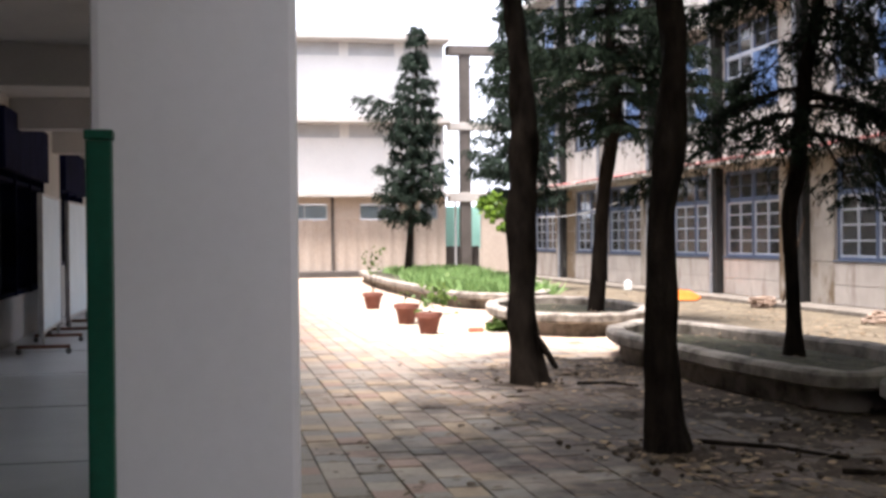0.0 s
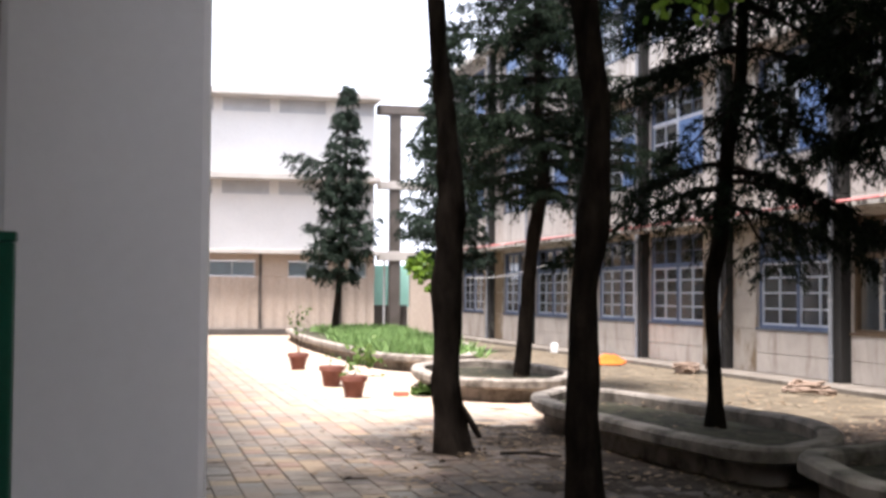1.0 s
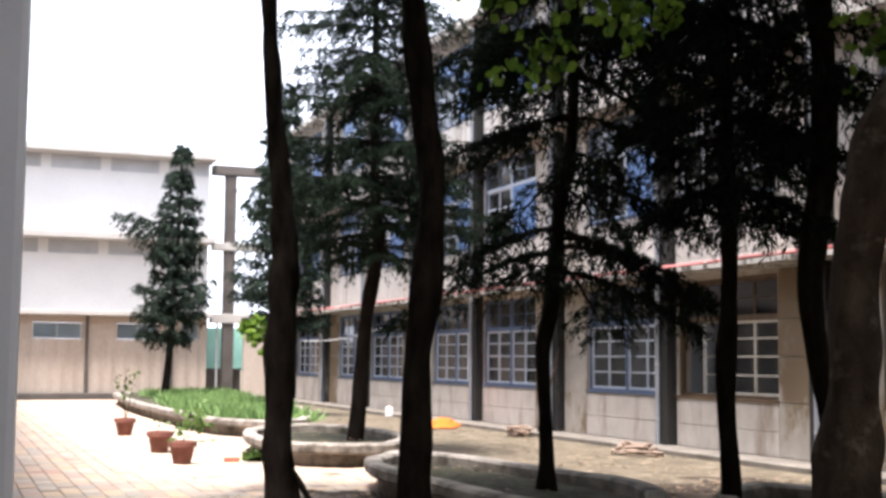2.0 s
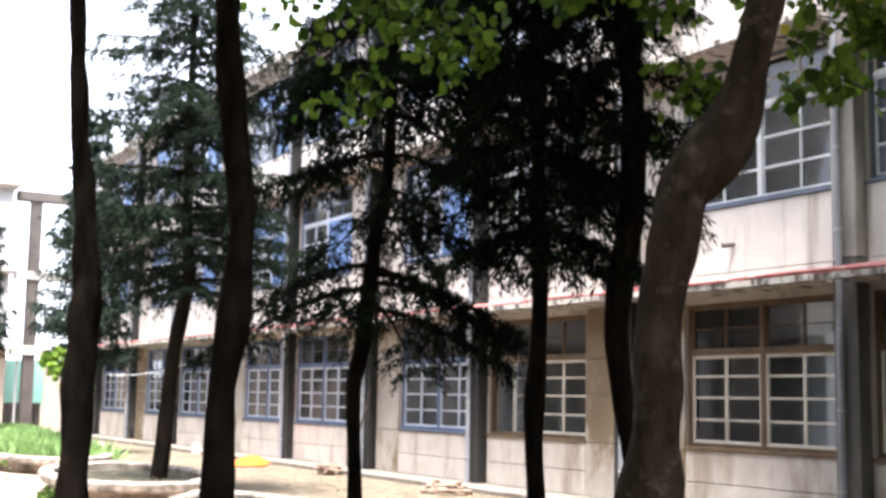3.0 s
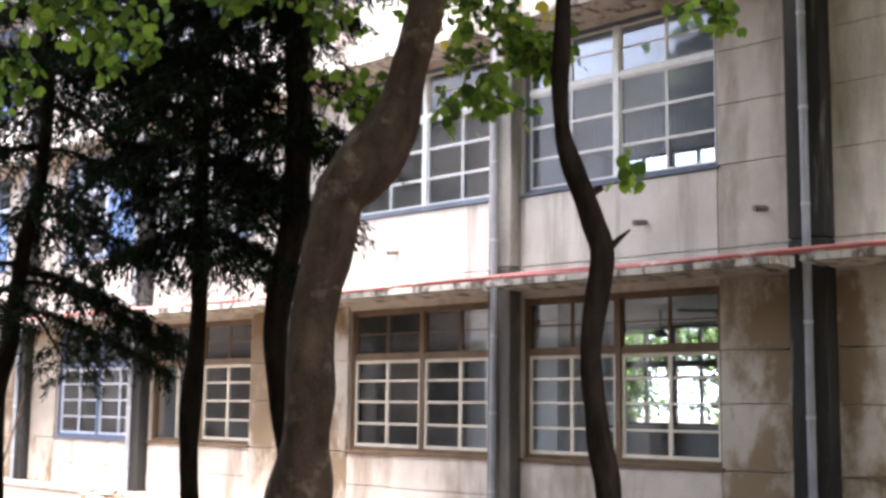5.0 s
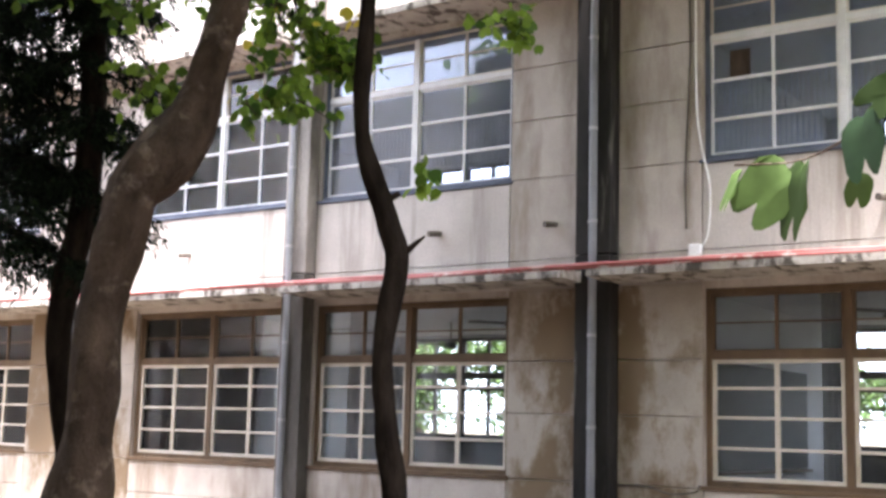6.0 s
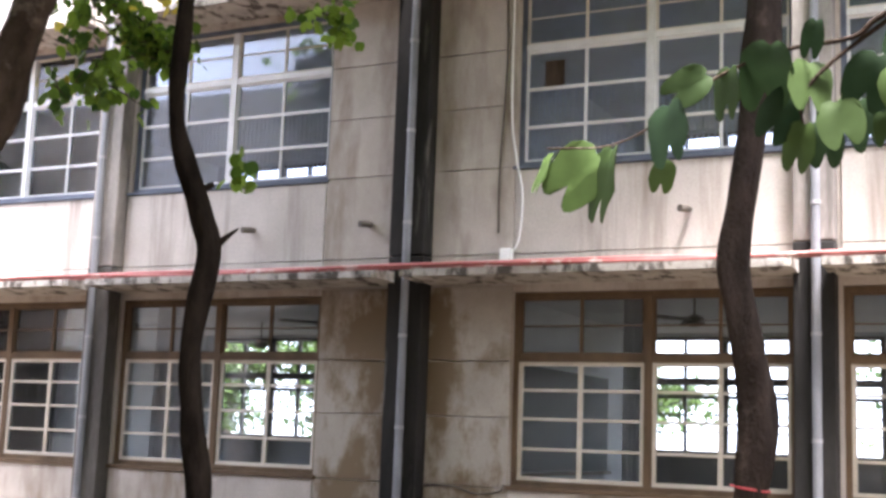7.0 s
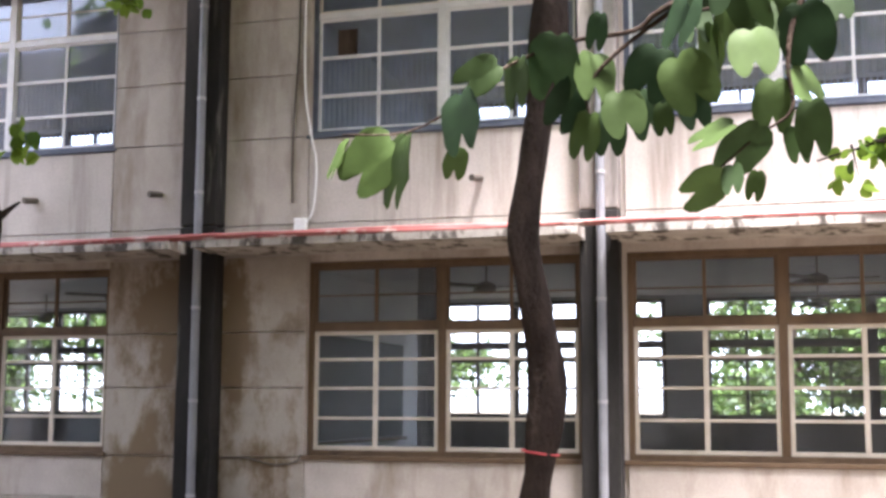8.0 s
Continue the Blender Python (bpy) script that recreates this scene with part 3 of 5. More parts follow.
OPEN_WINDOW = round(col_y(4) - 0.224 - WIN_W, 2)
for s in range(3):
    for y0, k in windows:
        blue = y0 > col_y(4)
        kit = (KIT_BLUE if blue else KIT_BROWN) if s == 0 else (KIT_UPBLUE if blue else KIT_UP)
        w = shared("window", kit["frame"], SCHOOL_SHIFT @ Matrix.Translation((PLANE, y0, STOREY * s + SILL)), school, ("blue-painted window with small panes" if blue else "brown wooden window with cream glazing bars") if s == 0 else "large pale-framed upper window with a grille")
        shared("sill", SILL_BLUE if blue or s else SILL_BROWN, Matrix.Identity(4), w)
        shared("mullion", kit["mullion"], Matrix.Identity(4), w)
        for me in kit["transom"]:
            shared("transom", me, Matrix.Identity(4), w)
        opened = s == 0 and abs(y0 - OPEN_WINDOW) < 0.1
        for name, me, a in kit["sash"]:
            m = Matrix.Identity(4)
            if opened and name == "sash" and a > 1:
                m = Matrix.Translation((0.05, -0.55, 0))      # slid aside, leaving a dark gap
            shared(name, me, m, w)
        for me, p, u in kit["pane"]:
            if opened and p > 2.0 and u < 1.2:
                continue
            g = shared("pane", me, Matrix.Identity(4), w)
            g.visible_shadow = False
        if s and y0 < 20:
            shared("grille", GRILLE, Matrix.Identity(4), w, "pale upright safety bars")
        if s and blue:
            shared("blue_panel", BLUE_SHEET, Matrix.Identity(4), w, "bright blue infill panel")
            if int(y0) % 2:
                shared("blue_panel", BLUE_TOP, Matrix.Identity(4), w, "bright blue infill panel")

# the rooms behind the windows
for s in range(4):
    z = STOREY * s
    if s:
        school_part("floor_slab", boxed(INNER, Y_START, z - 0.14, BACK, Y_END, z - 0.002), ROOM)
school_part("room_floor", boxed(INNER, Y_START, -0.02, BACK, Y_END, 0.1), ROOM_FLOOR)
for s in range(3):
    z = STOREY * s
    for k in range(-3, 11, 2):
        school_part("partition", boxed(INNER, col_y(k) - 0.07, z + 0.1, BACK, col_y(k) + 0.07, z + STOREY - 0.14), ROOM)
    bm = bmesh.new()
    box(bm, BACK, Y_START, z, BACK + 0.2, Y_END, z + 1.25)
    box(bm, BACK, Y_START, z + 3.08, BACK + 0.2, Y_END, z + STOREY)
    for k in range(-3, 11):
        c = col_y(k)
        box(bm, BACK, c - 0.3, z + 1.25, BACK + 0.2, c + 0.3, z + 3.08)
    school_part("back_wall", bm, ROOM)
    if s == 2:
        continue
    for k in range(-3, 6):
        a, b = col_y(k) + 0.3, col_y(k + 1) - 0.3
        bm = bmesh.new()
        for i in range(7):
            y = a + (b - a) * i / 6
            h = 0.075 if i % 2 == 0 else 0.022
            box(bm, BACK + 0.05, y - h, z + 1.25, BACK + 0.13, y + h, z + 3.08)
        for q, h in ((1.28, 0.03), (1.6, 0.012), (1.86, 0.012), (2.14, 0.03), (2.38, 0.06), (2.68, 0.07), (3.05, 0.03)):
            box(bm, BACK + 0.06, a, z + q - h, BACK + 0.12, b, z + q + h)
        school_part("back_window", bm, DARK_COLUMN, "dark glazing bars of a window opposite")
# shade below the bright back windows, put in as a dark sheet
school_part("unlit_band", boxed(BACK - 0.03, Y_START + 0.01, 0.1, BACK - 0.002, Y_END - 0.01, 1.24), UNLIT_BAND, "dark band standing in for the shade on the lower back wall")
for s in (1, 2):
    school_part("end_wall", boxed(INNER, Y_START - 0.2, STOREY * s, BACK, Y_START, STOREY * (s + 1)), ROOM)
school_part("end_wall", boxed(INNER, Y_START - 0.2, 0, BACK, Y_START, STOREY), ROOM)
school_part("end_wall", boxed(INNER, Y_END, 0, BACK, Y_END + 0.2, 3 * STOREY), ROOM)

# apron along the foot of the wall
tagged(part("kerb", boxed(10.9, Y_START, -0.02, FACE + 0.02, Y_END, 0.07, bevel=0.012), KERB), "low stained concrete apron along the wall foot", "kerb", kind="structure")

# ---- far building across the north end ----
FAR = 46.1
far = thing("far_building", "white three-storey building closing the end of the yard", "building", (0, FAR, 0))


def far_part(name, bm, material, label=""):
    ob = part(name, bm, material, far, label)
    ob.matrix_basis = Matrix.Translation((0, -FAR, 0))
    return ob


bm = bmesh.new()
xs = np.arange(-14, 8.9, 0.11)
low, high = [], []
for i, x in enumerate(xs):
    y = FAR + (0.0 if i % 4 < 2 else 0.035)
    low.append(bm.verts.new((x, y, 0.0)))
    high.append(bm.verts.new((x, y, 2.14)))
for i in range(len(xs) - 1):
    bm.faces.new((low[i], low[i + 1], high[i + 1], high[i]))
far_part("sheeting", bm, BEIGE_WALL, "beige ribbed metal sheeting")
far_part("wall", boxed(-14, FAR + 0.06, 0, 8.9, FAR + 8, 2.14), BEIGE_WALL)
bm = bmesh.new()
strips = [(-7.0, -4.4), (-3.3, -1.4), (-0.3, 1.6), (2.7, 4.4), (5.62, 7.12), (7.9, 8.6)]
edge = -14.0
for a, b in strips:
    box(bm, edge, FAR, 2.14, a, FAR + 0.2, 2.72)
    edge = b
box(bm, edge, FAR, 2.14, 8.9, FAR + 0.2, 2.72)
box(bm, -14, FAR, 2.72, 8.9, FAR + 0.2, 2.98)
far_part("wall", bm, BEIGE_WALL, "beige wall")
for a, b in strips:
    wn_ = far_part("window", boxed(a, FAR + 0.12, 2.15, b, FAR + 0.16, 2.71), STRIP, "narrow high strip window")
    m = (a + b) / 2
    for p, q in ((a + 0.05, m - 0.03), (m + 0.03, b - 0.05)):
        g = part("pane", boxed(p, FAR + 0.1, 2.2, q, FAR + 0.115, 2.67), GLASS, wn_)
for zb, zt in ((3.15, 5.72), (5.95, 8.8)):
    far_part("wall", boxed(-14, FAR + 0.15, zb, 8.9, FAR + 8, zt - 0.5), WHITE_WALL, "white rendered wall")
    x = -14.0
    while x < 8.8:
        far_part("pier", boxed(x, FAR + 0.15, zt - 0.5, min(x + 0.35, 8.9), FAR + 0.4, zt), WHITE_WALL, "white pier between strip windows")
        x += 2.1
    x = -14.0
    while x < 8.3:
        far_part("window", boxed(x + 0.35, FAR + 0.25, zt - 0.5, min(x + 2.1, 8.9), FAR + 0.3, zt), STRIP, "strip window in shade under the slab")
        x += 2.1
for z0, z1, out in ((2.98, 3.15, 0.5), (5.72, 5.95, 0.7), (8.8, 9.05, 0.8)):
    far_part("slab", boxed(-14, FAR - out, z0, 9.0, FAR + 8, z1, bevel=0.02), SLAB, "projecting concrete floor slab")
far_part("drainpipe", tube(bmesh.new(), [(4.58, FAR - 0.06, z, 0.06) for z in (0, 1.5, 2.98)], 8), DARK_COLUMN)
far_part("drainpipe", tube(bmesh.new(), [(7.6, FAR - 0.06, z, 0.05) for z in (0, 1.5, 2.98)], 8), DARK_COLUMN)
bm = bmesh.new()
box(bm, -14, FAR - 0.45, 0, 8.2, FAR - 0.1, 0.22, 0.02)
far_part("base_kerb", bm, DARK_COLUMN, "dark raised kerb")

stair = thing("stair_link", "open concrete frame of a stairway between two buildings", "stairway", (9.7, FAR, 0))
for name, dims, mt, lab in (
        ("column", (9.5, FAR, 0, 9.9, FAR + 0.4, 8.7), DARK_COLUMN, ""), ("beam", (9.0, FAR - 0.05, 8.4, 12.0, FAR + 0.5, 8.75), DARK_COLUMN, ""),
        ("beam", (9.05, FAR - 0.05, 5.53, 12.0, FAR + 0.5, 5.82), SLAB, ""), ("beam", (9.05, FAR - 0.05, 2.8, 12.0, FAR + 0.5, 3.15), SLAB, ""),
        ("wall", (10.3, FAR + 0.1, 0, 12.0, FAR + 0.3, 2.8), BEIGE_WALL, "beige wall"), ("parapet", (8.95, FAR + 0.5, 0, 10.3, FAR + 0.65, 1.1), DARK_COLUMN, ""),
        ("screen", (8.95, FAR + 2.5, 1.0, 10.8, FAR + 2.6, 2.68), TURQUOISE, "turquoise panel behind the column"), ("post", (9.32, FAR + 0.42, 0, 9.4, FAR + 0.48, 2.8), WHITE_WALL, "white post")):
    ob = part(name, boxed(*dims, bevel=0.015), mt, stair, lab)
    ob.matrix_basis = Matrix.Translation((-9.7, -FAR, 0))

# ---- the arcade on the west side, from which the yard is seen ----
CEIL = 3.28
tagged(part("corridor_floor", boxed(-2.7, -7, -0.02, 0.3, 45.6, 0.1, bevel=0.01), CORRIDOR_FLOOR), "pale terrazzo corridor floor", "floor", kind="structure")
for y in np.arange(-5.4, 45, 2.6):
    tagged(part("floor_joint", boxed(-2.69, y, 0.1, 0.28, y + 0.012, 0.103), JOINT), "dark joint in the corridor floor", "floor joint", "corridor floor joints", kind="structure")
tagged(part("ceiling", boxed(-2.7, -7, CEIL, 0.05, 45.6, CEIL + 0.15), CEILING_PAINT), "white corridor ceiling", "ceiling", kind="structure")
PILLARS = [2.85 + 4.6 * i for i in range(-2, 10)]
for y in PILLARS:
    tagged(part("pillar", boxed(-0.41, y, 0.1, 0.06, y + 0.47, CEIL, bevel=0.02), PILLAR_PAINT), "square white-painted concrete pillar", "pillar", "arcade pillars", "structure")
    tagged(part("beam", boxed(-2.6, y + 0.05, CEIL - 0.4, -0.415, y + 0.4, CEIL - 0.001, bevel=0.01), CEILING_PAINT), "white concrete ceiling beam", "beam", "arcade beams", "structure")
# out of view; its height keeps bright sky out of the upper panes
tagged(part("wall_upper_west", boxed(-0.3, -7, CEIL + 0.15, 0.05, 45.6, 9.4), CONCRETE), "unseen plain wall added over the arcade to block sky", "wall", kind="structure")
# never in view; dull concrete so little light bounces onto near things
tagged(part("wall_south", boxed(-2.9, -7.2, 0, 11.6, -7.0, 9.6), CONCRETE), "unseen plain wall added to close the south end", "wall", kind="structure")
tagged(part("wall_corridor_end", boxed(-2.7, 45.6, 0, 0.3, 45.8, CEIL), CEILING_PAINT), "wall at the corridor's end", "wall", kind="structure")
bm = bmesh.new()
holes = [(15.6, 20.0, 0.7, 3.1), (22.3, 26.3, 1.0, 3.1), (28.5, 32.0, 1.0, 3.1)]
box(bm, -2.85, -7, 0, -2.6, 45.6, 0.7)
box(bm, -2.85, -7, 3.1, -2.6, 45.6, CEIL)
edge = -7.0
for a, b, z0, z1 in holes:
    box(bm, -2.85, edge, 0.7, -2.6, a, 3.1)
    if z0 > 0.71:
        box(bm, -2.85, a, 0.7, -2.6, b, z0)
    edge = b
box(bm, -2.85, edge, 0.7, -2.6, 45.6, 3.1)
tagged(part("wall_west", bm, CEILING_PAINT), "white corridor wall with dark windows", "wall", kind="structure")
for i, (a, b, z0, z1) in enumerate(holes):
    # one flat near-black sheet fills each window opening
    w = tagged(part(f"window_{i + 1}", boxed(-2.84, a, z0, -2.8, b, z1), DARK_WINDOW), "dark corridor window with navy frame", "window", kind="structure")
    bm = bmesh.new()
    for y in np.linspace(a, b - 0.06, 4):
        box(bm, -2.78, y, z0, -2.6 + 0.02, y + 0.06, z1, 0.005)
    for z in (z0, z0 + (z1 - z0) * 0.62, z1 - 0.06):
        box(bm, -2.77, a, z, -2.61, b, z + 0.06, 0.005)
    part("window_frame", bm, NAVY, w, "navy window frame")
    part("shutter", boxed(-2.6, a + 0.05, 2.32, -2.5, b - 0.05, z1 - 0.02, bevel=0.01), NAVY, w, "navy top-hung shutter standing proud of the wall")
post = thing("gate_post", "dark green painted steel post beside the pillar", "post", (-0.366, 2.55, 0.1))
part("post", boxed(-0.026, -0.026, 0, 0.026, 0.026, 1.52, bevel=0.006), GREEN_PAINT, post)
part("cap", boxed(-0.029, -0.029, 1.52, 0.029, 0.029, 1.54, bevel=0.004), GREEN_PAINT, post)


def notice_board(at, turn):
    b = thing("mobile_board", "pale blue noticeboard on a wheeled metal stand", "noticeboard", at, "boards in the corridor", turn=turn)
    part("board_panel", boxed(-0.02, -1.1, 0.28, 0.02, 1.1, 1.85, bevel=0.004), BOARD_BLUE, b)
    bm = bmesh.new()
    for y in (-1.13, 1.1):
        box(bm, -0.03, y, 0.22, 0.03, y + 0.03, 1.88, 0.004)
    for z in (0.25, 1.85):
        box(bm, -0.028, -1.1, z, 0.028, 1.1, z + 0.03, 0.004)
    part("board_frame", bm, METAL, b)
    for y in (-0.9, 0.9):
        foot = part("foot", boxed(-0.3, y - 0.02, 0.07, 0.3, y + 0.02, 0.11, bevel=0.006), RUST, b)
        part("upright", boxed(-0.018, y - 0.018, 0.11, 0.018, y + 0.018, 0.3, bevel=0.004), METAL, b)
        for x in (-0.28, 0.28):
            part("caster", tube(bmesh.new(), [(x, y - 0.015, 0.035, 0.034), (x, y + 0.015, 0.035, 0.034)], 12), JOINT, foot, "black rubber caster")
    return b


notice_board((-2.02, 15.9, 0.1), 1)
notice_board((-1.98, 18.9, 0.1), -2)


# ---- planters ----
def planter(name, label, pts, at, height=0.34, soil_z=0.2, group="concrete planters"):
    """A low concrete bed: wall, overhanging rounded rim and soil, along a closed outline given round its middle."""
    p = thing(name, label, "planter", (*at, 0), group)
    ring = [q * 1.137 for q in smooth_path(pts + [pts[0]], 8)[:-1]]
    n = len(ring)
    nrm = []
    for i in range(n):
        d = ring[(i + 1) % n] - ring[i - 1]
        v = np.array([d[1], -d[0]]) / (np.hypot(*d) + 1e-9)
        nrm.append(v if v @ ring[i] > 0 else -v)

    def band(bm, profile):
        rings = [[bm.verts.new((*(ring[i] + nrm[i] * o), z + 0.012 * noise.noise((ring[i][0] * 2, ring[i][1] * 2, z * 5)))) for i in range(n)] for o, z in profile]
        for a, b in zip(rings, rings[1:] + rings[:1]):
            for i in range(n):
                bm.faces.new((a[i], a[(i + 1) % n], b[(i + 1) % n], b[i]))
        return bm
    part("planter_wall", band(bmesh.new(), [(-0.16, -0.02), (-0.16, height - 0.15), (-0.215, height - 0.15), (-0.215, -0.02)]), PLANTER, p, smooth=False)
    part("rim", band(bmesh.new(), [(-0.04, height - 0.15), (0.0, height - 0.12), (0.0, height - 0.03), (-0.03, height), (-0.19, height), (-0.22, height - 0.03), (-0.22, height - 0.15)]), PLANTER, p, "rounded concrete rim", smooth=False)
    bm = bmesh.new()
    mid = bm.verts.new((0, 0, soil_z + 0.03))
    inner = [bm.verts.new((*(ring[i] - nrm[i] * 0.19), soil_z)) for i in range(n)]
    half = [bm.verts.new((*((ring[i] - nrm[i] * 0.19) * 0.5), soil_z + 0.02 + 0.03 * noise.noise((ring[i][0] * 3, ring[i][1] * 3, 1)))) for i in range(n)]
    for i in range(n):
        bm.faces.new((inner[i], inner[(i + 1) % n], half[(i + 1) % n], half[i]))
        bm.faces.new((half[i], half[(i + 1) % n], mid))
    part("soil", bm, SOIL, p, "mossy brown soil", smooth=True)
    return p


PLAN_B = [(-0.59, 2.0), (0.16, 2.87), (0.6, 1.81), (0.8, 0.5), (0.95, -1.0), (0.6, -2.1), (-0.1, -2.85), (-0.59, -2.8), (-0.76, -2.0), (-0.82, -1.0), (-0.86, 0.0), (-0.82, 1.1)]
planter("planter", "weathered kidney-shaped concrete planter with mossy soil", PLAN_B, (5.306, 12.058))
PLAN_A = [(-0.75, 1.2), (-0.1, 2.1), (0.7, 2.2), (1.15, 1.0), (1.1, -0.8), (0.65, -1.9), (0.1, -2.45), (-0.75, -2.2), (-1.1, -1.0), (-1.0, 0.2)]
planter("planter", "weathered oval concrete planter holding one tree", PLAN_A, (5.477, 19.334))
PLAN_C = [(-1.15, 0.9), (-0.85, 1.25), (-0.1, 1.55), (0.7, 2.45), (1.3, 2.6), (1.7, 1.6), (1.6, -0.5), (1.0, -2.2), (0.0, -2.8), (-1.0, -2.0), (-1.4, -0.4)]
planter("planter", "weathered oval concrete planter in deep shade", PLAN_C, (6.045, 7.282))
PLAN_G = [(-1.2, 8.3), (0.6, 8.8), (2.3, 7.9), (1.9, 1.0), (1.2, -4.0), (0.3, -7.2), (-0.6, -8.1), (-1.4, -7.0), (-1.55, -4.5), (-1.6, 0.3), (-1.5, 4.0)]
green_bed = planter("planter", "long pale concrete planter overgrown with bright grass", PLAN_G, (6.386, 32.41), soil_z=0.23)

rng = np.random.default_rng(3)
c, d = [], []
while len(c) < 9000:
    u, v = rng.uniform(-1.3, 1.9), rng.uniform(-7.3, 8.2)
    if noise.noise((u * 0.9, v * 0.6, 4)) < -0.35 or u > 0.5 + (v + 7) * 0.11 or u < -1.1 + max(0, -v - 5.5) * 0.3 or (v > 1 and u < -0.4):
        continue
    hmul = 0.45 + 0.8 * max(0, noise.noise((u * 0.7, v * 0.5, 8)) + 0.3)
    for _ in range(4):
        c.append((6.386 + 1.137 * u + rng.normal() * 0.06, 32.41 + 1.137 * v + rng.normal() * 0.06, 0.22))
        d.append((rng.normal() * 0.4, rng.normal() * 0.4, hmul * 1.2))
tuft = blades("planter_grass", GRASS, c, d, 0.36, 0.02, None, rng, bend=0.15)
tagged(tuft, "bright green tall grass growing in a planter", "grass", kind="stuff")


# ---- trees ----
def trunk_rows(pts, n=5):
    return [tuple(q) for q in smooth_path(pts, n)]


def conifer(label, trunk, z0, top, radius, seed, material=NEEDLES, bark=BARK_DARK, tiers=22, per=6, droop=0.5, density=1.15, blade=(0.085, 0.0085), rise=0.0, seg=10, tipshape=0.75, sprays=20, thin=0.0, extra=(), crown="dense dark drooping needle sprays"):
    """A conifer with drooping boughs: trunk, boughs and hanging needle sprays."""
    r = np.random.default_rng(seed)
    x0, y0, zb = trunk[0][:3]
    t = thing("conifer_tree", label, "tree", (x0, y0, zb), "conifers in the yard")
    shift = Matrix.Translation((-x0, -y0, -zb))
    rows = trunk_rows(trunk)
    ob = part("trunk", tube(bmesh.new(), rows, seg, 0.25), bark, t, "rough dark bark", smooth=True)
    ob.matrix_basis = shift
    zs = np.array([q[2] for q in rows])
    axis = lambda z: np.array([np.interp(z, zs, [q[0] for q in rows]), np.interp(z, zs, [q[1] for q in rows])])
    c, d = [], []
    limbs = [(z, radians(a), ln) for z, a, ln in extra]
    for i in range(tiers):
        f = (i + r.uniform(0, 0.8)) / tiers
        reach = radius * (1 - f) ** tipshape * (0.6 + 0.4 * min(1, f * 6 + 0.35))
        for j in range(per):
            if i < tiers * 0.3 and r.uniform() < thin:
                continue
            limbs.append((z0 + (top - z0) * (f + r.normal() * 0.012), 2 * math.pi * (j + r.uniform(-0.35, 0.35)) / per + i * 1.3, max(0.12, reach * r.uniform(0.55, 1.15))))
    for z, an, ln in limbs:
        o = axis(z)
        steps = 7
        pts = []
        for k in range(steps + 1):
            q = k / steps
            pts.append((o[0] + math.cos(an) * ln * q, o[1] + math.sin(an) * ln * q, z + ln * (rise * q - droop * q * q + 0.25 * max(0, q - 0.6)), max(0.004, (0.012 + 0.012 * ln) * (1 - q * 0.85))))
        ob = part("bough", tube(bmesh.new(), pts, 5, close=False), bark, t)
        ob.matrix_basis = shift
        arr = np.array([p[:3] for p in pts])
        out = np.array([math.cos(an), math.sin(an), 0])
        lat = np.array([-math.sin(an), math.cos(an), 0])
        n = int(ln * 26 * density) + 4
        q = r.uniform(0.1, 1.0, n)
        a = np.stack([np.interp(q * steps, range(steps + 1), arr[:, m]) for m in range(3)], 1)
        side = lat * r.choice((-1, 1), (n, 1)) + out * r.uniform(0.2, 0.9, (n, 1))
        tw = (ln * 0.28 * (1.15 - q) + 0.16)[:, None]
        hang = r.uniform(0.3, 1.15, (n, 1))
        for w in range(sprays):
            e = r.uniform(0, 1, (n, 1))
            pos = a + side * tw * e + np.array([0, 0, -1.0]) * hang * tw * e * e + r.normal(size=(n, 3)) * 0.012
            c.append(pos)
            d.append(side * 0.55 + r.normal(size=(n, 3)) * 0.45 + np.array([0, 0, -0.75]) * (0.4 + hang * e))
    ob = blades("crown", material, np.concatenate(c), np.concatenate(d), blade[0], blade[1], t, r, crown, bend=0.1)
    ob.matrix_basis = shift
    return t


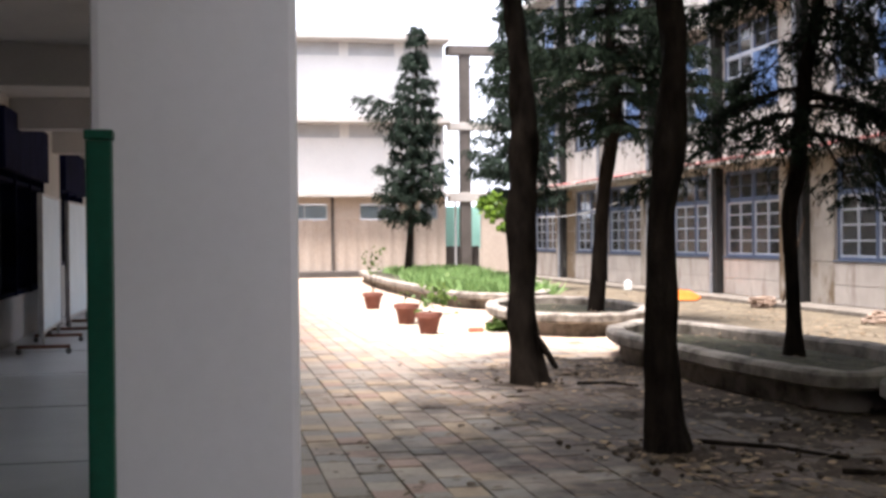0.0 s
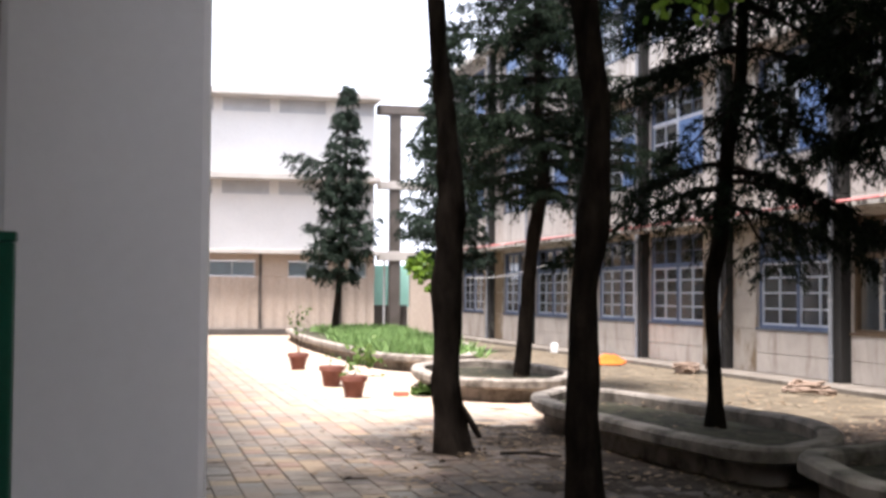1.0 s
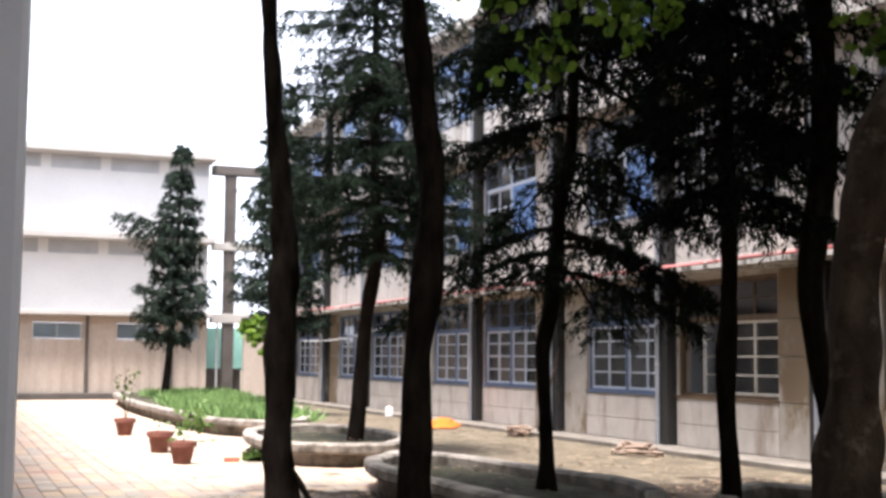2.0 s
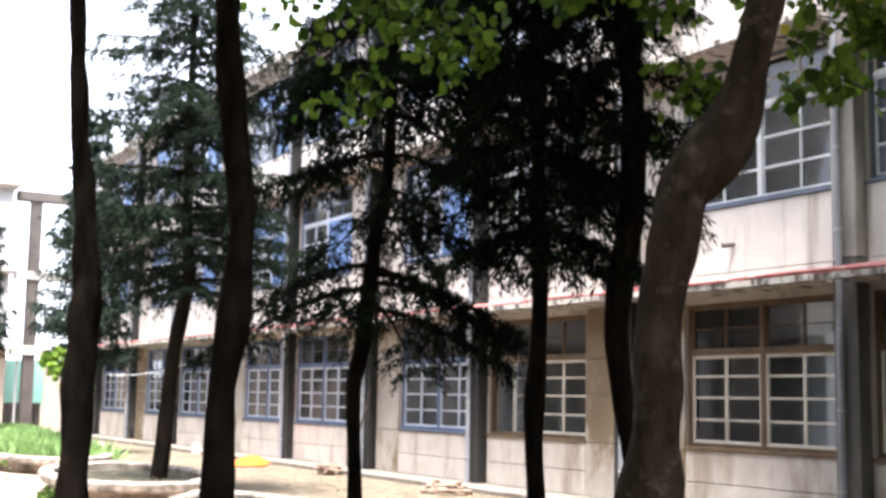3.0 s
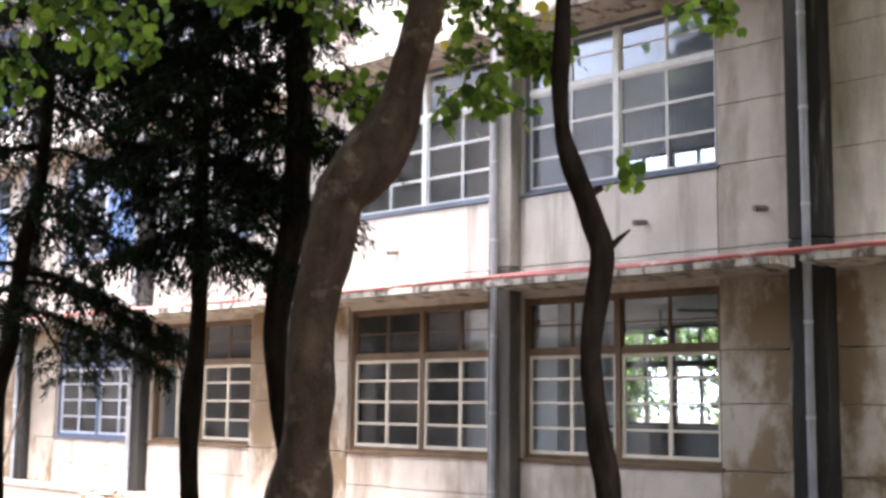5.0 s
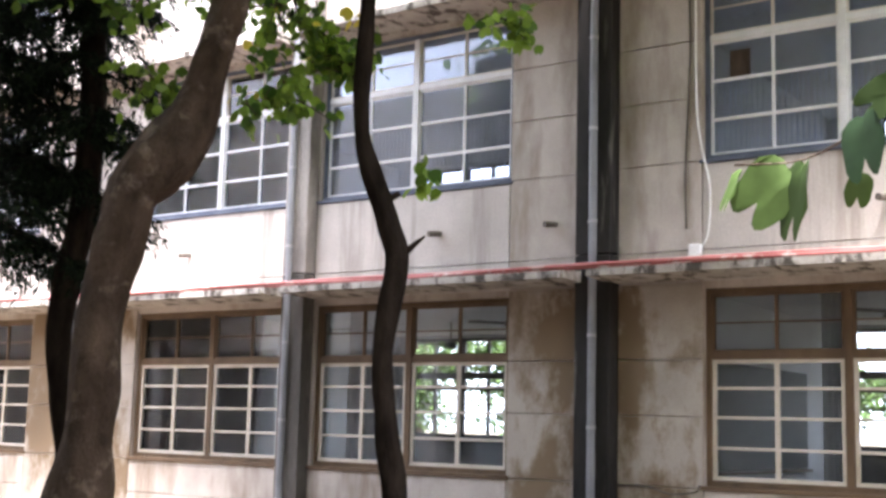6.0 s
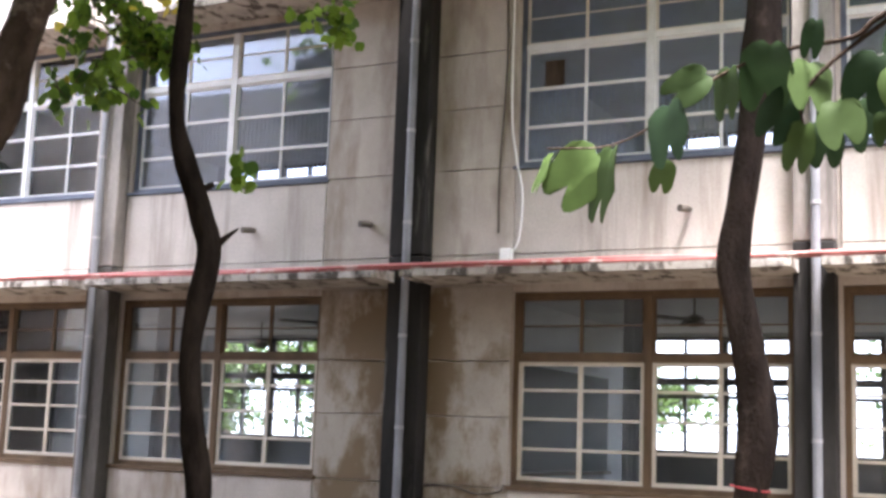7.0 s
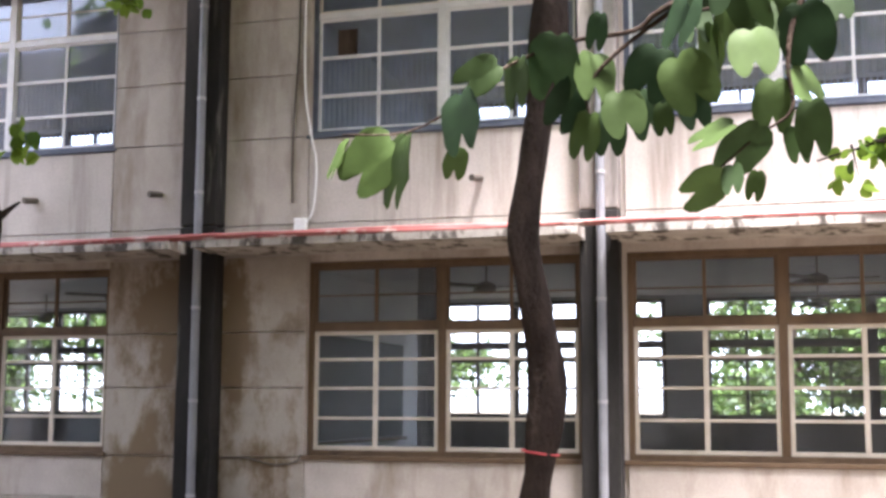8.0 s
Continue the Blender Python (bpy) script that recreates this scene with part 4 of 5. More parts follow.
def broadleaf(label, trunk, clusters, seed, bark=BARK_BROWN, leaf=LEAF, size=0.083, group="broadleaf trees in the yard", seg=14, limbs=(), high=()):
    """A broadleaved tree: trunk, limbs and clusters of (x, y, z, spread, count) hanging leaves; high: unseen clusters
    added for shade.
    """
    r = np.random.default_rng(seed)
    x0, y0, zb = trunk[0][:3]
    t = thing("broadleaf_tree", label, "tree", (x0, y0, zb), group)
    shift = Matrix.Translation((-x0, -y0, -zb))
    ob = part("trunk", tube(bmesh.new(), trunk_rows(trunk, 9), seg, 0.48), bark, t, smooth=True)
    ob.matrix_basis = shift
    for row in limbs:
        ob = part("limb", tube(bmesh.new(), trunk_rows(row, 5), 8, 0.2), bark, t, smooth=True)
        ob.matrix_basis = shift
    if clusters:
        bm = bmesh.new()
        c, d = [], []
        for cx, cy, cz, sp, n in clusters:
            n = int(n * 1.4)
            twigs = max(3, n // 12)
            for _ in range(twigs):
                a = np.array([cx, cy, cz]) + r.normal(size=3) * sp * (0.35, 0.35, 0.2)
                b = a + r.normal(size=3) * sp * (0.6, 0.6, 0.35) + np.array([0, 0, -0.2 * sp])
                tube(bm, [(*(a + (b - a) * q + np.array([0, 0, -0.15 * sp * q * q])), 0.007 * (1.1 - q)) for q in (0, 0.35, 0.7, 1)], 4, close=False)
                for _ in range(max(1, n // twigs)):
                    q = r.uniform(0.1, 1)
                    c.append(a + (b - a) * q + r.normal(size=3) * 0.05)
                    d.append((b - a) * 0.5 + r.normal(size=3) * 0.35 + np.array([0, 0, -0.5]))
        ob = tagged(part("twig", bm, bark, t), kind="stuff")
        ob.matrix_basis = shift
        ob = leaf_sheet("crown", leaf, c, d, size, t, r, "light green two-lobed leaves")
        ob.matrix_basis = shift
    # leaf masses above the view, placed only to block sky and sun
    if high:
        c = np.concatenate([np.array([cx, cy, cz]) + r.normal(size=(n, 3)) * sp * (0.5, 0.5, 0.3) for cx, cy, cz, sp, n in high])
        ob = leaf_sheet("shade_crown", leaf, c, r.normal(size=c.shape) + np.array([0, 0, -0.6]), 0.2, t, r, "unseen leaf clusters added overhead to shade yard and facade")
        ob.matrix_basis = shift
    return t


def grown(tree, at, size):
    """Sets a whole tree on its planter's soil at its full size."""
    tree.matrix_basis = Matrix.Translation(at) @ Matrix.Scale(size, 4)


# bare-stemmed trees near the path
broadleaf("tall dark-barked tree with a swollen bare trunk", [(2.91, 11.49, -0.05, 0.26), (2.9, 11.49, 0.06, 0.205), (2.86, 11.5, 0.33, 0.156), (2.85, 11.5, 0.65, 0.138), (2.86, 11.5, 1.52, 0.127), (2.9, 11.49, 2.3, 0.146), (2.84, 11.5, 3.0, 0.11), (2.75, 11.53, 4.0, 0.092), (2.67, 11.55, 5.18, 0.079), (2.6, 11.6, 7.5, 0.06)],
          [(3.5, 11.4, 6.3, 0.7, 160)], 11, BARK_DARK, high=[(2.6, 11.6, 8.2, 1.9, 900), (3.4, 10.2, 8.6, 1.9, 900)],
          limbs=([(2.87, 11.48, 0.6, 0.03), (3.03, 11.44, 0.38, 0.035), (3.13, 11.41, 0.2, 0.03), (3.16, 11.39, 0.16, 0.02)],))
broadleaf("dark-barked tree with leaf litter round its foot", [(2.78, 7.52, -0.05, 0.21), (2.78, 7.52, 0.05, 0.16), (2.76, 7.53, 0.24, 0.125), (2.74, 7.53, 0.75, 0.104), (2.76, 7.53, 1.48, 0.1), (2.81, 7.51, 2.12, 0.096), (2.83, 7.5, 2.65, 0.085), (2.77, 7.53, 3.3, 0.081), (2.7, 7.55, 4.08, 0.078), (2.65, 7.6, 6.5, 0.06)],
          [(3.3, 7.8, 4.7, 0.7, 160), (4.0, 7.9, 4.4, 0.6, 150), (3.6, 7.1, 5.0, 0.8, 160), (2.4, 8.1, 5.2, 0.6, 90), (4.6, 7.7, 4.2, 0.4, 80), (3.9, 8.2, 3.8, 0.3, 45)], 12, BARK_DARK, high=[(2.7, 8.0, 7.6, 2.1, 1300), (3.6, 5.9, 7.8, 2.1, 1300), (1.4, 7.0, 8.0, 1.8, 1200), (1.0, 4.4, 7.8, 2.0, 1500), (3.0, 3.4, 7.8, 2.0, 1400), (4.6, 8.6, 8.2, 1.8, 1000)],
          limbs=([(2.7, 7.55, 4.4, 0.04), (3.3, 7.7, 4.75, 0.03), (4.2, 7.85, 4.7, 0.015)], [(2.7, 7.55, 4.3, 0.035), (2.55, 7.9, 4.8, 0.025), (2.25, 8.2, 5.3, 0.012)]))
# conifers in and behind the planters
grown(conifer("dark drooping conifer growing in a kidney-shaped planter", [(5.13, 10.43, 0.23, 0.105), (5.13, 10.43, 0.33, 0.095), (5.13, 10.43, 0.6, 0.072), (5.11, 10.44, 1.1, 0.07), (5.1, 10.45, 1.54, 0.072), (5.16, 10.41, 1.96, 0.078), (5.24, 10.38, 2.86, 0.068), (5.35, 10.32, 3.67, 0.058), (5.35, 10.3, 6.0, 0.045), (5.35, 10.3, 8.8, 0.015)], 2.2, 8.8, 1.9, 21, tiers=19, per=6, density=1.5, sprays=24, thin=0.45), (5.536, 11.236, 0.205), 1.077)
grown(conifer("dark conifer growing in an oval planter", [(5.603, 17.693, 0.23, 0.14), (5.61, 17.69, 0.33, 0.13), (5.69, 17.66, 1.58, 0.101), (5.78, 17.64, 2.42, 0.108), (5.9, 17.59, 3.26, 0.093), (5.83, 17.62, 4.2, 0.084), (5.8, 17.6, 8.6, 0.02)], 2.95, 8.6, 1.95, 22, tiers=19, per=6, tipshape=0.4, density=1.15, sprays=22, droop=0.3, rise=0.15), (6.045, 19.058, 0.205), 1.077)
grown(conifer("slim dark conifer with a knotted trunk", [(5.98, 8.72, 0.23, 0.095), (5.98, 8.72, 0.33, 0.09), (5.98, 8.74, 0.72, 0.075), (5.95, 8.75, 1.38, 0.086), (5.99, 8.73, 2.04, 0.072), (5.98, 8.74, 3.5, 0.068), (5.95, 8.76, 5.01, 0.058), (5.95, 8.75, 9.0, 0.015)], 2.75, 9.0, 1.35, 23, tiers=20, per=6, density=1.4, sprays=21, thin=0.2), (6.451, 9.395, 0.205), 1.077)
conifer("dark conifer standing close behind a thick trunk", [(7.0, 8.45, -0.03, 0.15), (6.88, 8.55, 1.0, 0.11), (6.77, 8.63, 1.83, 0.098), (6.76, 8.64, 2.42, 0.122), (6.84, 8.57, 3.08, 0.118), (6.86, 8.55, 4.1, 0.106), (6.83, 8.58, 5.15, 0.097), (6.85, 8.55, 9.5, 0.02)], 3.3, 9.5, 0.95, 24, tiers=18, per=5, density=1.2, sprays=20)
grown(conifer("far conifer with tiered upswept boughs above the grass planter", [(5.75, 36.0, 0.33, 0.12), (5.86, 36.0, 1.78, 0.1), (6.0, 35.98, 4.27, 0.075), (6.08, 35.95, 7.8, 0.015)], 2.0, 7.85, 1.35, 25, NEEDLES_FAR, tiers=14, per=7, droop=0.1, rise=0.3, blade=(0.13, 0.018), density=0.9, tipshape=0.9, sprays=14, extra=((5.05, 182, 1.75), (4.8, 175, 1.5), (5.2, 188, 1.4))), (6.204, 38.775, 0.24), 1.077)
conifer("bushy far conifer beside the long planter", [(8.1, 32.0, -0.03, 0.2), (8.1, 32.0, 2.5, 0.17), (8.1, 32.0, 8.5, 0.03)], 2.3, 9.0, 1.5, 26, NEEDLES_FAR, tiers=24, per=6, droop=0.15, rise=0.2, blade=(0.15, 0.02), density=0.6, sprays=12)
broadleaf("small leafy green tree behind the grass planter", [(7.75, 31.0, -0.03, 0.06), (7.7, 31.0, 1.0, 0.05), (7.5, 31.05, 2.2, 0.02)], [(7.35, 31.0, 2.25, 0.45, 150), (7.6, 31.0, 1.8, 0.35, 110), (7.15, 31.1, 2.5, 0.3, 70)], 36, leaf=LEAF, size=0.14, seg=8)
# crooked broadleaved trees nearer the east wall
# its high rows reach out past the tree to dim the near facade
crooked = broadleaf("thick crooked tree with mottled brown bark", [(4.830, 6.000, 0.200, 0.260), (4.864, 5.977, 0.564, 0.200), (4.897, 5.949, 0.946, 0.158), (4.920, 5.932, 1.388, 0.141), (4.943, 5.912, 1.800, 0.141), (4.959, 5.899, 2.147, 0.143), (4.983, 5.879, 2.427, 0.149), (5.031, 5.838, 2.675, 0.165), (5.115, 5.768, 2.839, 0.182), (5.204, 5.697, 2.987, 0.176), (5.282, 5.633, 3.138, 0.153), (5.329, 5.593, 3.317, 0.132), (5.366, 5.562, 3.569, 0.127), (5.408, 5.528, 3.786, 0.126), (5.435, 5.503, 3.944, 0.123), (5.561, 5.429, 4.835, 0.102), (5.654, 5.383, 6.135, 0.074)],
          [(6.6, 6.2, 4.5, 0.45, 150), (6.75, 5.9, 4.1, 0.4, 150), (6.5, 6.1, 3.75, 0.35, 90), (6.9, 5.6, 3.9, 0.3, 70), (5.6, 7.1, 4.6, 0.6, 160), (6.3, 7.1, 3.9, 0.35, 90), (6.6, 5.5, 5.0, 0.6, 160)], 31, high=[(8.9, 5.0, 7.3, 1.6, 1300), (8.9, 3.3, 7.7, 1.5, 900), (8.9, 6.8, 7.4, 1.5, 1100), (9.0, 5.9, 7.0, 1.3, 800), (9.0, 8.2, 7.9, 1.2, 450), (8.0, 4.6, 7.9, 1.7, 900), (5.9, 5.6, 7.6, 2.0, 1300), (7.2, 6.2, 7.9, 1.6, 900), (5.0, 3.8, 7.8, 2.0, 1300), (4.2, 6.4, 7.4, 1.8, 1300)],
          limbs=([(5.45, 5.55, 4.0, 0.05), (6.1, 5.9, 4.6, 0.03), (6.9, 5.8, 4.7, 0.012)],))
grown(crooked, (5.213, 6.465, 0.208), 1.077)
ry = np.random.default_rng(14)
ob = leaf_sheet("yellow_leaves", LEAF_YELLOW, np.concatenate([np.array(q) + ry.normal(size=(5, 3)) * 0.16 for q in ((6.6, 6.1, 4.35), (6.75, 5.75, 3.95), (6.4, 6.3, 4.0), (6.8, 5.5, 4.2))]), ry.normal(size=(20, 3)) + np.array([0, 0, -0.6]), 0.085, crooked, ry, "a few yellowing leaves")
ob.matrix_basis = Matrix.Translation((-4.83, -6.0, -0.3))
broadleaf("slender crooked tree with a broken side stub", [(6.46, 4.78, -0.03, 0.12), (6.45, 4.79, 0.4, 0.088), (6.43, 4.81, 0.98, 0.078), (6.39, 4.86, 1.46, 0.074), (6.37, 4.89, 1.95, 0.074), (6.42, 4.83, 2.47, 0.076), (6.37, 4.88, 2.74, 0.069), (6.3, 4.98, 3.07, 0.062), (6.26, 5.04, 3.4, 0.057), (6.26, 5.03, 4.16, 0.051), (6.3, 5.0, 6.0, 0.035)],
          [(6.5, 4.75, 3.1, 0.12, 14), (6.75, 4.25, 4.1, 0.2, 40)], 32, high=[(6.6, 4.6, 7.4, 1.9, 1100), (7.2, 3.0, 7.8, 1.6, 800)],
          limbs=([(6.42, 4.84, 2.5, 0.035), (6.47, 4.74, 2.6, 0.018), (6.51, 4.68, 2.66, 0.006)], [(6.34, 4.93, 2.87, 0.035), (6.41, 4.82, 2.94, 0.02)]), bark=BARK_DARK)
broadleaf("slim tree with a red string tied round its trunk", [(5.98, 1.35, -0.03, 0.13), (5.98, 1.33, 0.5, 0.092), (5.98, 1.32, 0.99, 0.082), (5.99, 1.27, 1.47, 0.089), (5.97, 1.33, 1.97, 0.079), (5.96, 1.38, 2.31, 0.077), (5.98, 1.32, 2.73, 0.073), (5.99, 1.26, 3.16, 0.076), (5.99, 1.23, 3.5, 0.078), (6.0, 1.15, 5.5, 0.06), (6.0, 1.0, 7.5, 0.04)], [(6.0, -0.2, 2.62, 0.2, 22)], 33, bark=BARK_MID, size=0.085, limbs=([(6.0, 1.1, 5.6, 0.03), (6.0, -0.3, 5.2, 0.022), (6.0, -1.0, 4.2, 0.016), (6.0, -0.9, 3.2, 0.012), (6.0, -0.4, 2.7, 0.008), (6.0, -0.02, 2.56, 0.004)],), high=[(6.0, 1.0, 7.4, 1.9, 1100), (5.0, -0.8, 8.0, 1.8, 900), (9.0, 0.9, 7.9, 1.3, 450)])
tagged(part("string", tube(bmesh.new(), [(5.985 + 0.09 * math.cos(a), 1.3 + 0.09 * math.sin(a), 1.2 + 0.012 * math.sin(a), 0.006) for a in np.linspace(0, 2 * math.pi, 20)], 6), STRING_RED), "red string tied round a tree trunk", "string")


# ---- flower pots on the paving ----
def flower_pot(label, at, scale, seed, stems, leaves, leaf_size):
    r = np.random.default_rng(seed)
    p = thing("flower_pot", label, "flower pot", (*at, 0), "flower pots on the paving")
    s = scale
    part("pot", lathe(bmesh.new(), [(0.1 * s, 0), (0.105 * s, 0.01), (0.15 * s, 0.22 * s), (0.135 * s, 0.22 * s), (0.13 * s, 0.2 * s)], 22), TERRACOTTA, p, smooth=False)
    part("rim", lathe(bmesh.new(), [(0.152 * s, 0.2 * s), (0.172 * s, 0.205 * s), (0.172 * s, 0.265 * s), (0.145 * s, 0.27 * s), (0.14 * s, 0.2 * s)], 22), TERRACOTTA, p)
    part("soil", lathe(bmesh.new(), [(0.138 * s, 0.2 * s), (0.138 * s, 0.235 * s)], 16), SOIL, p)
    bm, c, d = bmesh.new(), [], []
    for hgt, lean in stems:
        an = r.uniform(0, 6.28)
        tip = np.array([math.cos(an) * lean, math.sin(an) * lean, hgt])
        base = np.array([r.normal() * 0.03, r.normal() * 0.03, 0.2 * s])
        tube(bm, [(*(base + tip * q), 0.008 * (1.2 - q)) for q in (0, 0.4, 0.8, 1)], 5)
        for _ in range(leaves):
            q = r.uniform(0.55, 1.05)
            c.append(base + tip * q + r.normal(size=3) * leaf_size * 0.5)
            d.append(r.normal(size=3) * (1, 1, 0.5))
    part("stem", bm, BARK_BROWN, p)
    leaf_sheet("leaves", LEAF_BACK, c, d, leaf_size, p, r)


flower_pot("terracotta pot with a thin young shrub", (3.18, 24.7), 1.25, 41, [(0.95, 0.15), (0.85, 0.2), (1.0, 0.05)], 12, 0.07)
flower_pot("terracotta pot with a withered stalk", (3.14, 20.23), 1.25, 42, [(0.3, 0.05)], 3, 0.06)
flower_pot("dark terracotta pot with broad round leaves", (3.1, 17.96), 1.2, 43, [(0.22, 0.05), (0.3, 0.1), (0.18, 0.08)], 2, 0.13)
tagged(leaf_sheet("leafy_shrub", LEAF_BACK, rng.normal(size=(70, 3)) * (0.16, 0.2, 0.13) + (4.15, 22.6, 0.36), rng.normal(size=(70, 3)), 0.11, None, rng), "low dark leafy shrub leaning over the paving", "shrub")
tagged(leaf_sheet("cut_branch", LEAF_BACK, np.abs(rng.normal(size=(120, 3))) * (0.18, 0.14, 0.05) + (4.1, 18.05, 0.02), rng.normal(size=(120, 3)) * (1, 1, 0.3), 0.1, None, rng), "cut leafy branch lying on the paving", "branch")
tagged(part("brick", boxed(3.73, 18.02, 0, 3.95, 18.13, 0.07, bevel=0.008), BRICK_RED), "loose red brick on the paving", "brick")

# ---- loose things along the east wall ----
r4 = np.random.default_rng(8)
bm = bmesh.new()
n, m = 18, 8
grid = [[bm.verts.new((9.95 + 1.0 * i / n + 0.7 * (j / m - 0.5) + 0.1 * noise.noise((i * 0.5, j * 0.4, 3)), 25.4 + 1.9 * i / n - 0.35 * (j / m - 0.5), 0.02 + 0.2 * math.sin(math.pi * i / n) * math.sin(math.pi * j / m) * (0.8 + 0.5 * noise.noise((i * 0.6, j * 0.7, 0))))) for j in range(m + 1)] for i in range(n + 1)]
for i in range(n):
    for j in range(m):
        bm.faces.new((grid[i][j], grid[i + 1][j], grid[i + 1][j + 1], grid[i][j + 1]))
bmesh.ops.solidify(bm, geom=bm.faces[:], thickness=0.01)
tagged(part("tarpaulin", bm, ORANGE, smooth=True), "crumpled bright orange tarpaulin on the ground", "tarpaulin")


def rope_heap(at, seed, size):
    r = np.random.default_rng(seed)
    bm = bmesh.new()
    for k in range(5):
        ph, rad = r.uniform(0, 6), size * r.uniform(0.55, 1.0)
        tube(bm, [(at[0] + rad * 0.55 * math.cos(a + ph) + 0.04 * math.sin(3 * a), at[1] + rad * math.sin(a + ph), 0.03 + 0.035 * k + 0.02 * math.sin(2 * a + k) + at[2], 0.022) for a in np.linspace(0, 6.0, 22)], 6)
    tagged(part("rope_coil", bm, ROPE, smooth=True), "heap of old brown rope by the wall foot", "rope", "rope coils")


rope_heap((10.35, 17.6, 0), 1, 0.55)
rope_heap((10.6, 22.6, 0), 2, 0.45)
box_ = thing("white_container", "small white plastic container by the wall", "container", (10.8, 31.0, 0))
part("body", boxed(-0.09, -0.07, 0, 0.09, 0.07, 0.24, bevel=0.02), WHITE_PLASTIC, box_)
part("cap", lathe(bmesh.new(), [(0.035, 0.24), (0.035, 0.28)], 10), WHITE_PLASTIC, box_)

# fixtures on the wall: spouts, a junction box with its cable, a board leaning by a column
for y, z in ((12.4, 3.65), (8.25, 3.66), (6.7, 3.66), (3.15, 3.66), (-0.9, 3.66), (16.6, 3.65), (20.8, 3.65)):
    tagged(part("spout", tube(bmesh.new(), [(FACE + 0.03, y, z, 0.032), (FACE - 0.06, y, z - 0.01, 0.034), (FACE - 0.16, y + 0.05, z - 0.02, 0.036)], 8), SPOUT), "short dark drain spout in the wall", "spout", "wall spouts")
tagged(part("junction_box", boxed(FACE - 0.07, 4.99, 3.2, FACE, 5.12, 3.33, bevel=0.012), WHITE_PLASTIC), "small white junction box on the wall", "junction box")
tagged(part("cable", tube(bmesh.new(), [tuple(q) for q in smooth_path([(FACE - 0.02, 5.0, 3.28, 0.012), (FACE - 0.02, 4.92, 3.45, 0.012), (FACE - 0.02, 4.9, 3.9, 0.012), (FACE - 0.02, 4.98, 4.3, 0.012), (FACE - 0.02, 5.04, 4.8, 0.012), (FACE - 0.02, 5.05, 6.15, 0.012)], 6)], 6), WHITE_PLASTIC), "white cable running up the wall", "cable")
tagged(part("cable", tube(bmesh.new(), [(FACE - 0.012, 5.14 + 0.03 * math.sin(z * 2), z, 0.012) for z in np.arange(3.5, 6.3, 0.3)], 6), SPOUT), "dark cable running up the wall", "cable")
tagged(part("cable", tube(bmesh.new(), [tuple(q) for q in smooth_path([(FACE - 0.012, 5.94, 0.89, 0.009), (FACE - 0.012, 5.59, 0.885, 0.009), (FACE - 0.014, 5.33, 0.83, 0.009), (FACE - 0.012, 5.08, 0.86, 0.009), (FACE - 0.012, 5.02, 0.93, 0.009)], 6)], 6), SPOUT), "loose dark cable sagging along the wall", "cable")
tagged(part("paper_sheet", boxed(PLANE - 0.012, 4.51, 5.03, PLANE - 0.008, 4.73, 5.34), BARK_BROWN), "brown paper sheet stuck to an upper window pane", "paper")
tagged(part("clothes_line", tube(bmesh.new(), [(11.2 - 0.3 * t, 41 - 9 * t, 2.1 + 0.25 * t - 0.5 * t * (1 - t), 0.01) for t in np.linspace(0, 1, 10)], 5), WHITE_PLASTIC), "thin pale line strung along the wall", "line")
tagged(part("leaning_pole", tube(bmesh.new(), [(11.1, 22.75, 0.07, 0.025), (11.52, 22.6, 1.75, 0.022)], 8), BARK_BROWN), "wooden pole leaning on a column", "pole")


# ---- inside the near classrooms ----
def ceiling_fan(at):
    f = thing("ceiling_fan", "dark three-bladed ceiling fan on a rod", "ceiling fan", at, "classroom ceiling fans")
    part("rod", tube(bmesh.new(), [(0, 0, -0.3, 0.012), (0, 0, 0, 0.012)], 8), SPOUT, f)
    part("motor", lathe(bmesh.new(), [(0.03, -0.3), (0.11, -0.34), (0.12, -0.4), (0.05, -0.44)], 16), SPOUT, f)
    for k in range(3):
        b = part("blade", boxed(0.1, -0.06, -0.375, 0.62, 0.06, -0.365, bevel=0.003), SPOUT, f)
        b.matrix_basis = pose(0, 0, 0, 8, 0, 20 + 120 * k)


for y in (0.0, 3.6, 8.4, 11.6):
    for x in (13.6, 16.8):
        ceiling_fan((x, y, STOREY - 0.14))
board = thing("chalkboard", "dark green chalkboard on the classroom wall", "chalkboard", (16.0, col_y(1) - 0.075, 0.98))
part("board_panel", boxed(-1.9, -0.03, 0, 1.9, -0.004, 1.35, bevel=0.004), CHALKBOARD, board)
part("chalk_tray", boxed(-1.9, -0.1, -0.05, 1.9, -0.004, -0.01, bevel=0.004), WOOD_BROWN, board)
for y0, w in ((3.62, 0.32), (11.85, 0.45), (12.7, 0.5), (10.6, 0.5), (9.4, 0.5), (16.1, 0.6), (14.9, 0.5)):
    bm = bmesh.new()
    n = 30
    lo = [bm.verts.new((INNER + 0.12 + 0.035 * math.sin(i * 1.3), y0 + w * i / n, 1.0)) for i in range(n + 1)]
    hi = [bm.verts.new((INNER + 0.12 + 0.03 * math.sin(i * 1.3), y0 + w * i / n, 2.85)) for i in range(n + 1)]
    for i in range(n):
        bm.faces.new((lo[i], lo[i + 1], hi[i + 1], hi[i]))
    bmesh.ops.solidify(bm, geom=bm.faces[:], thickness=0.004)
    tagged(part("curtain", bm, CURTAIN, smooth=True), "pale curtain gathered behind a classroom window", "curtain", "classroom curtains")

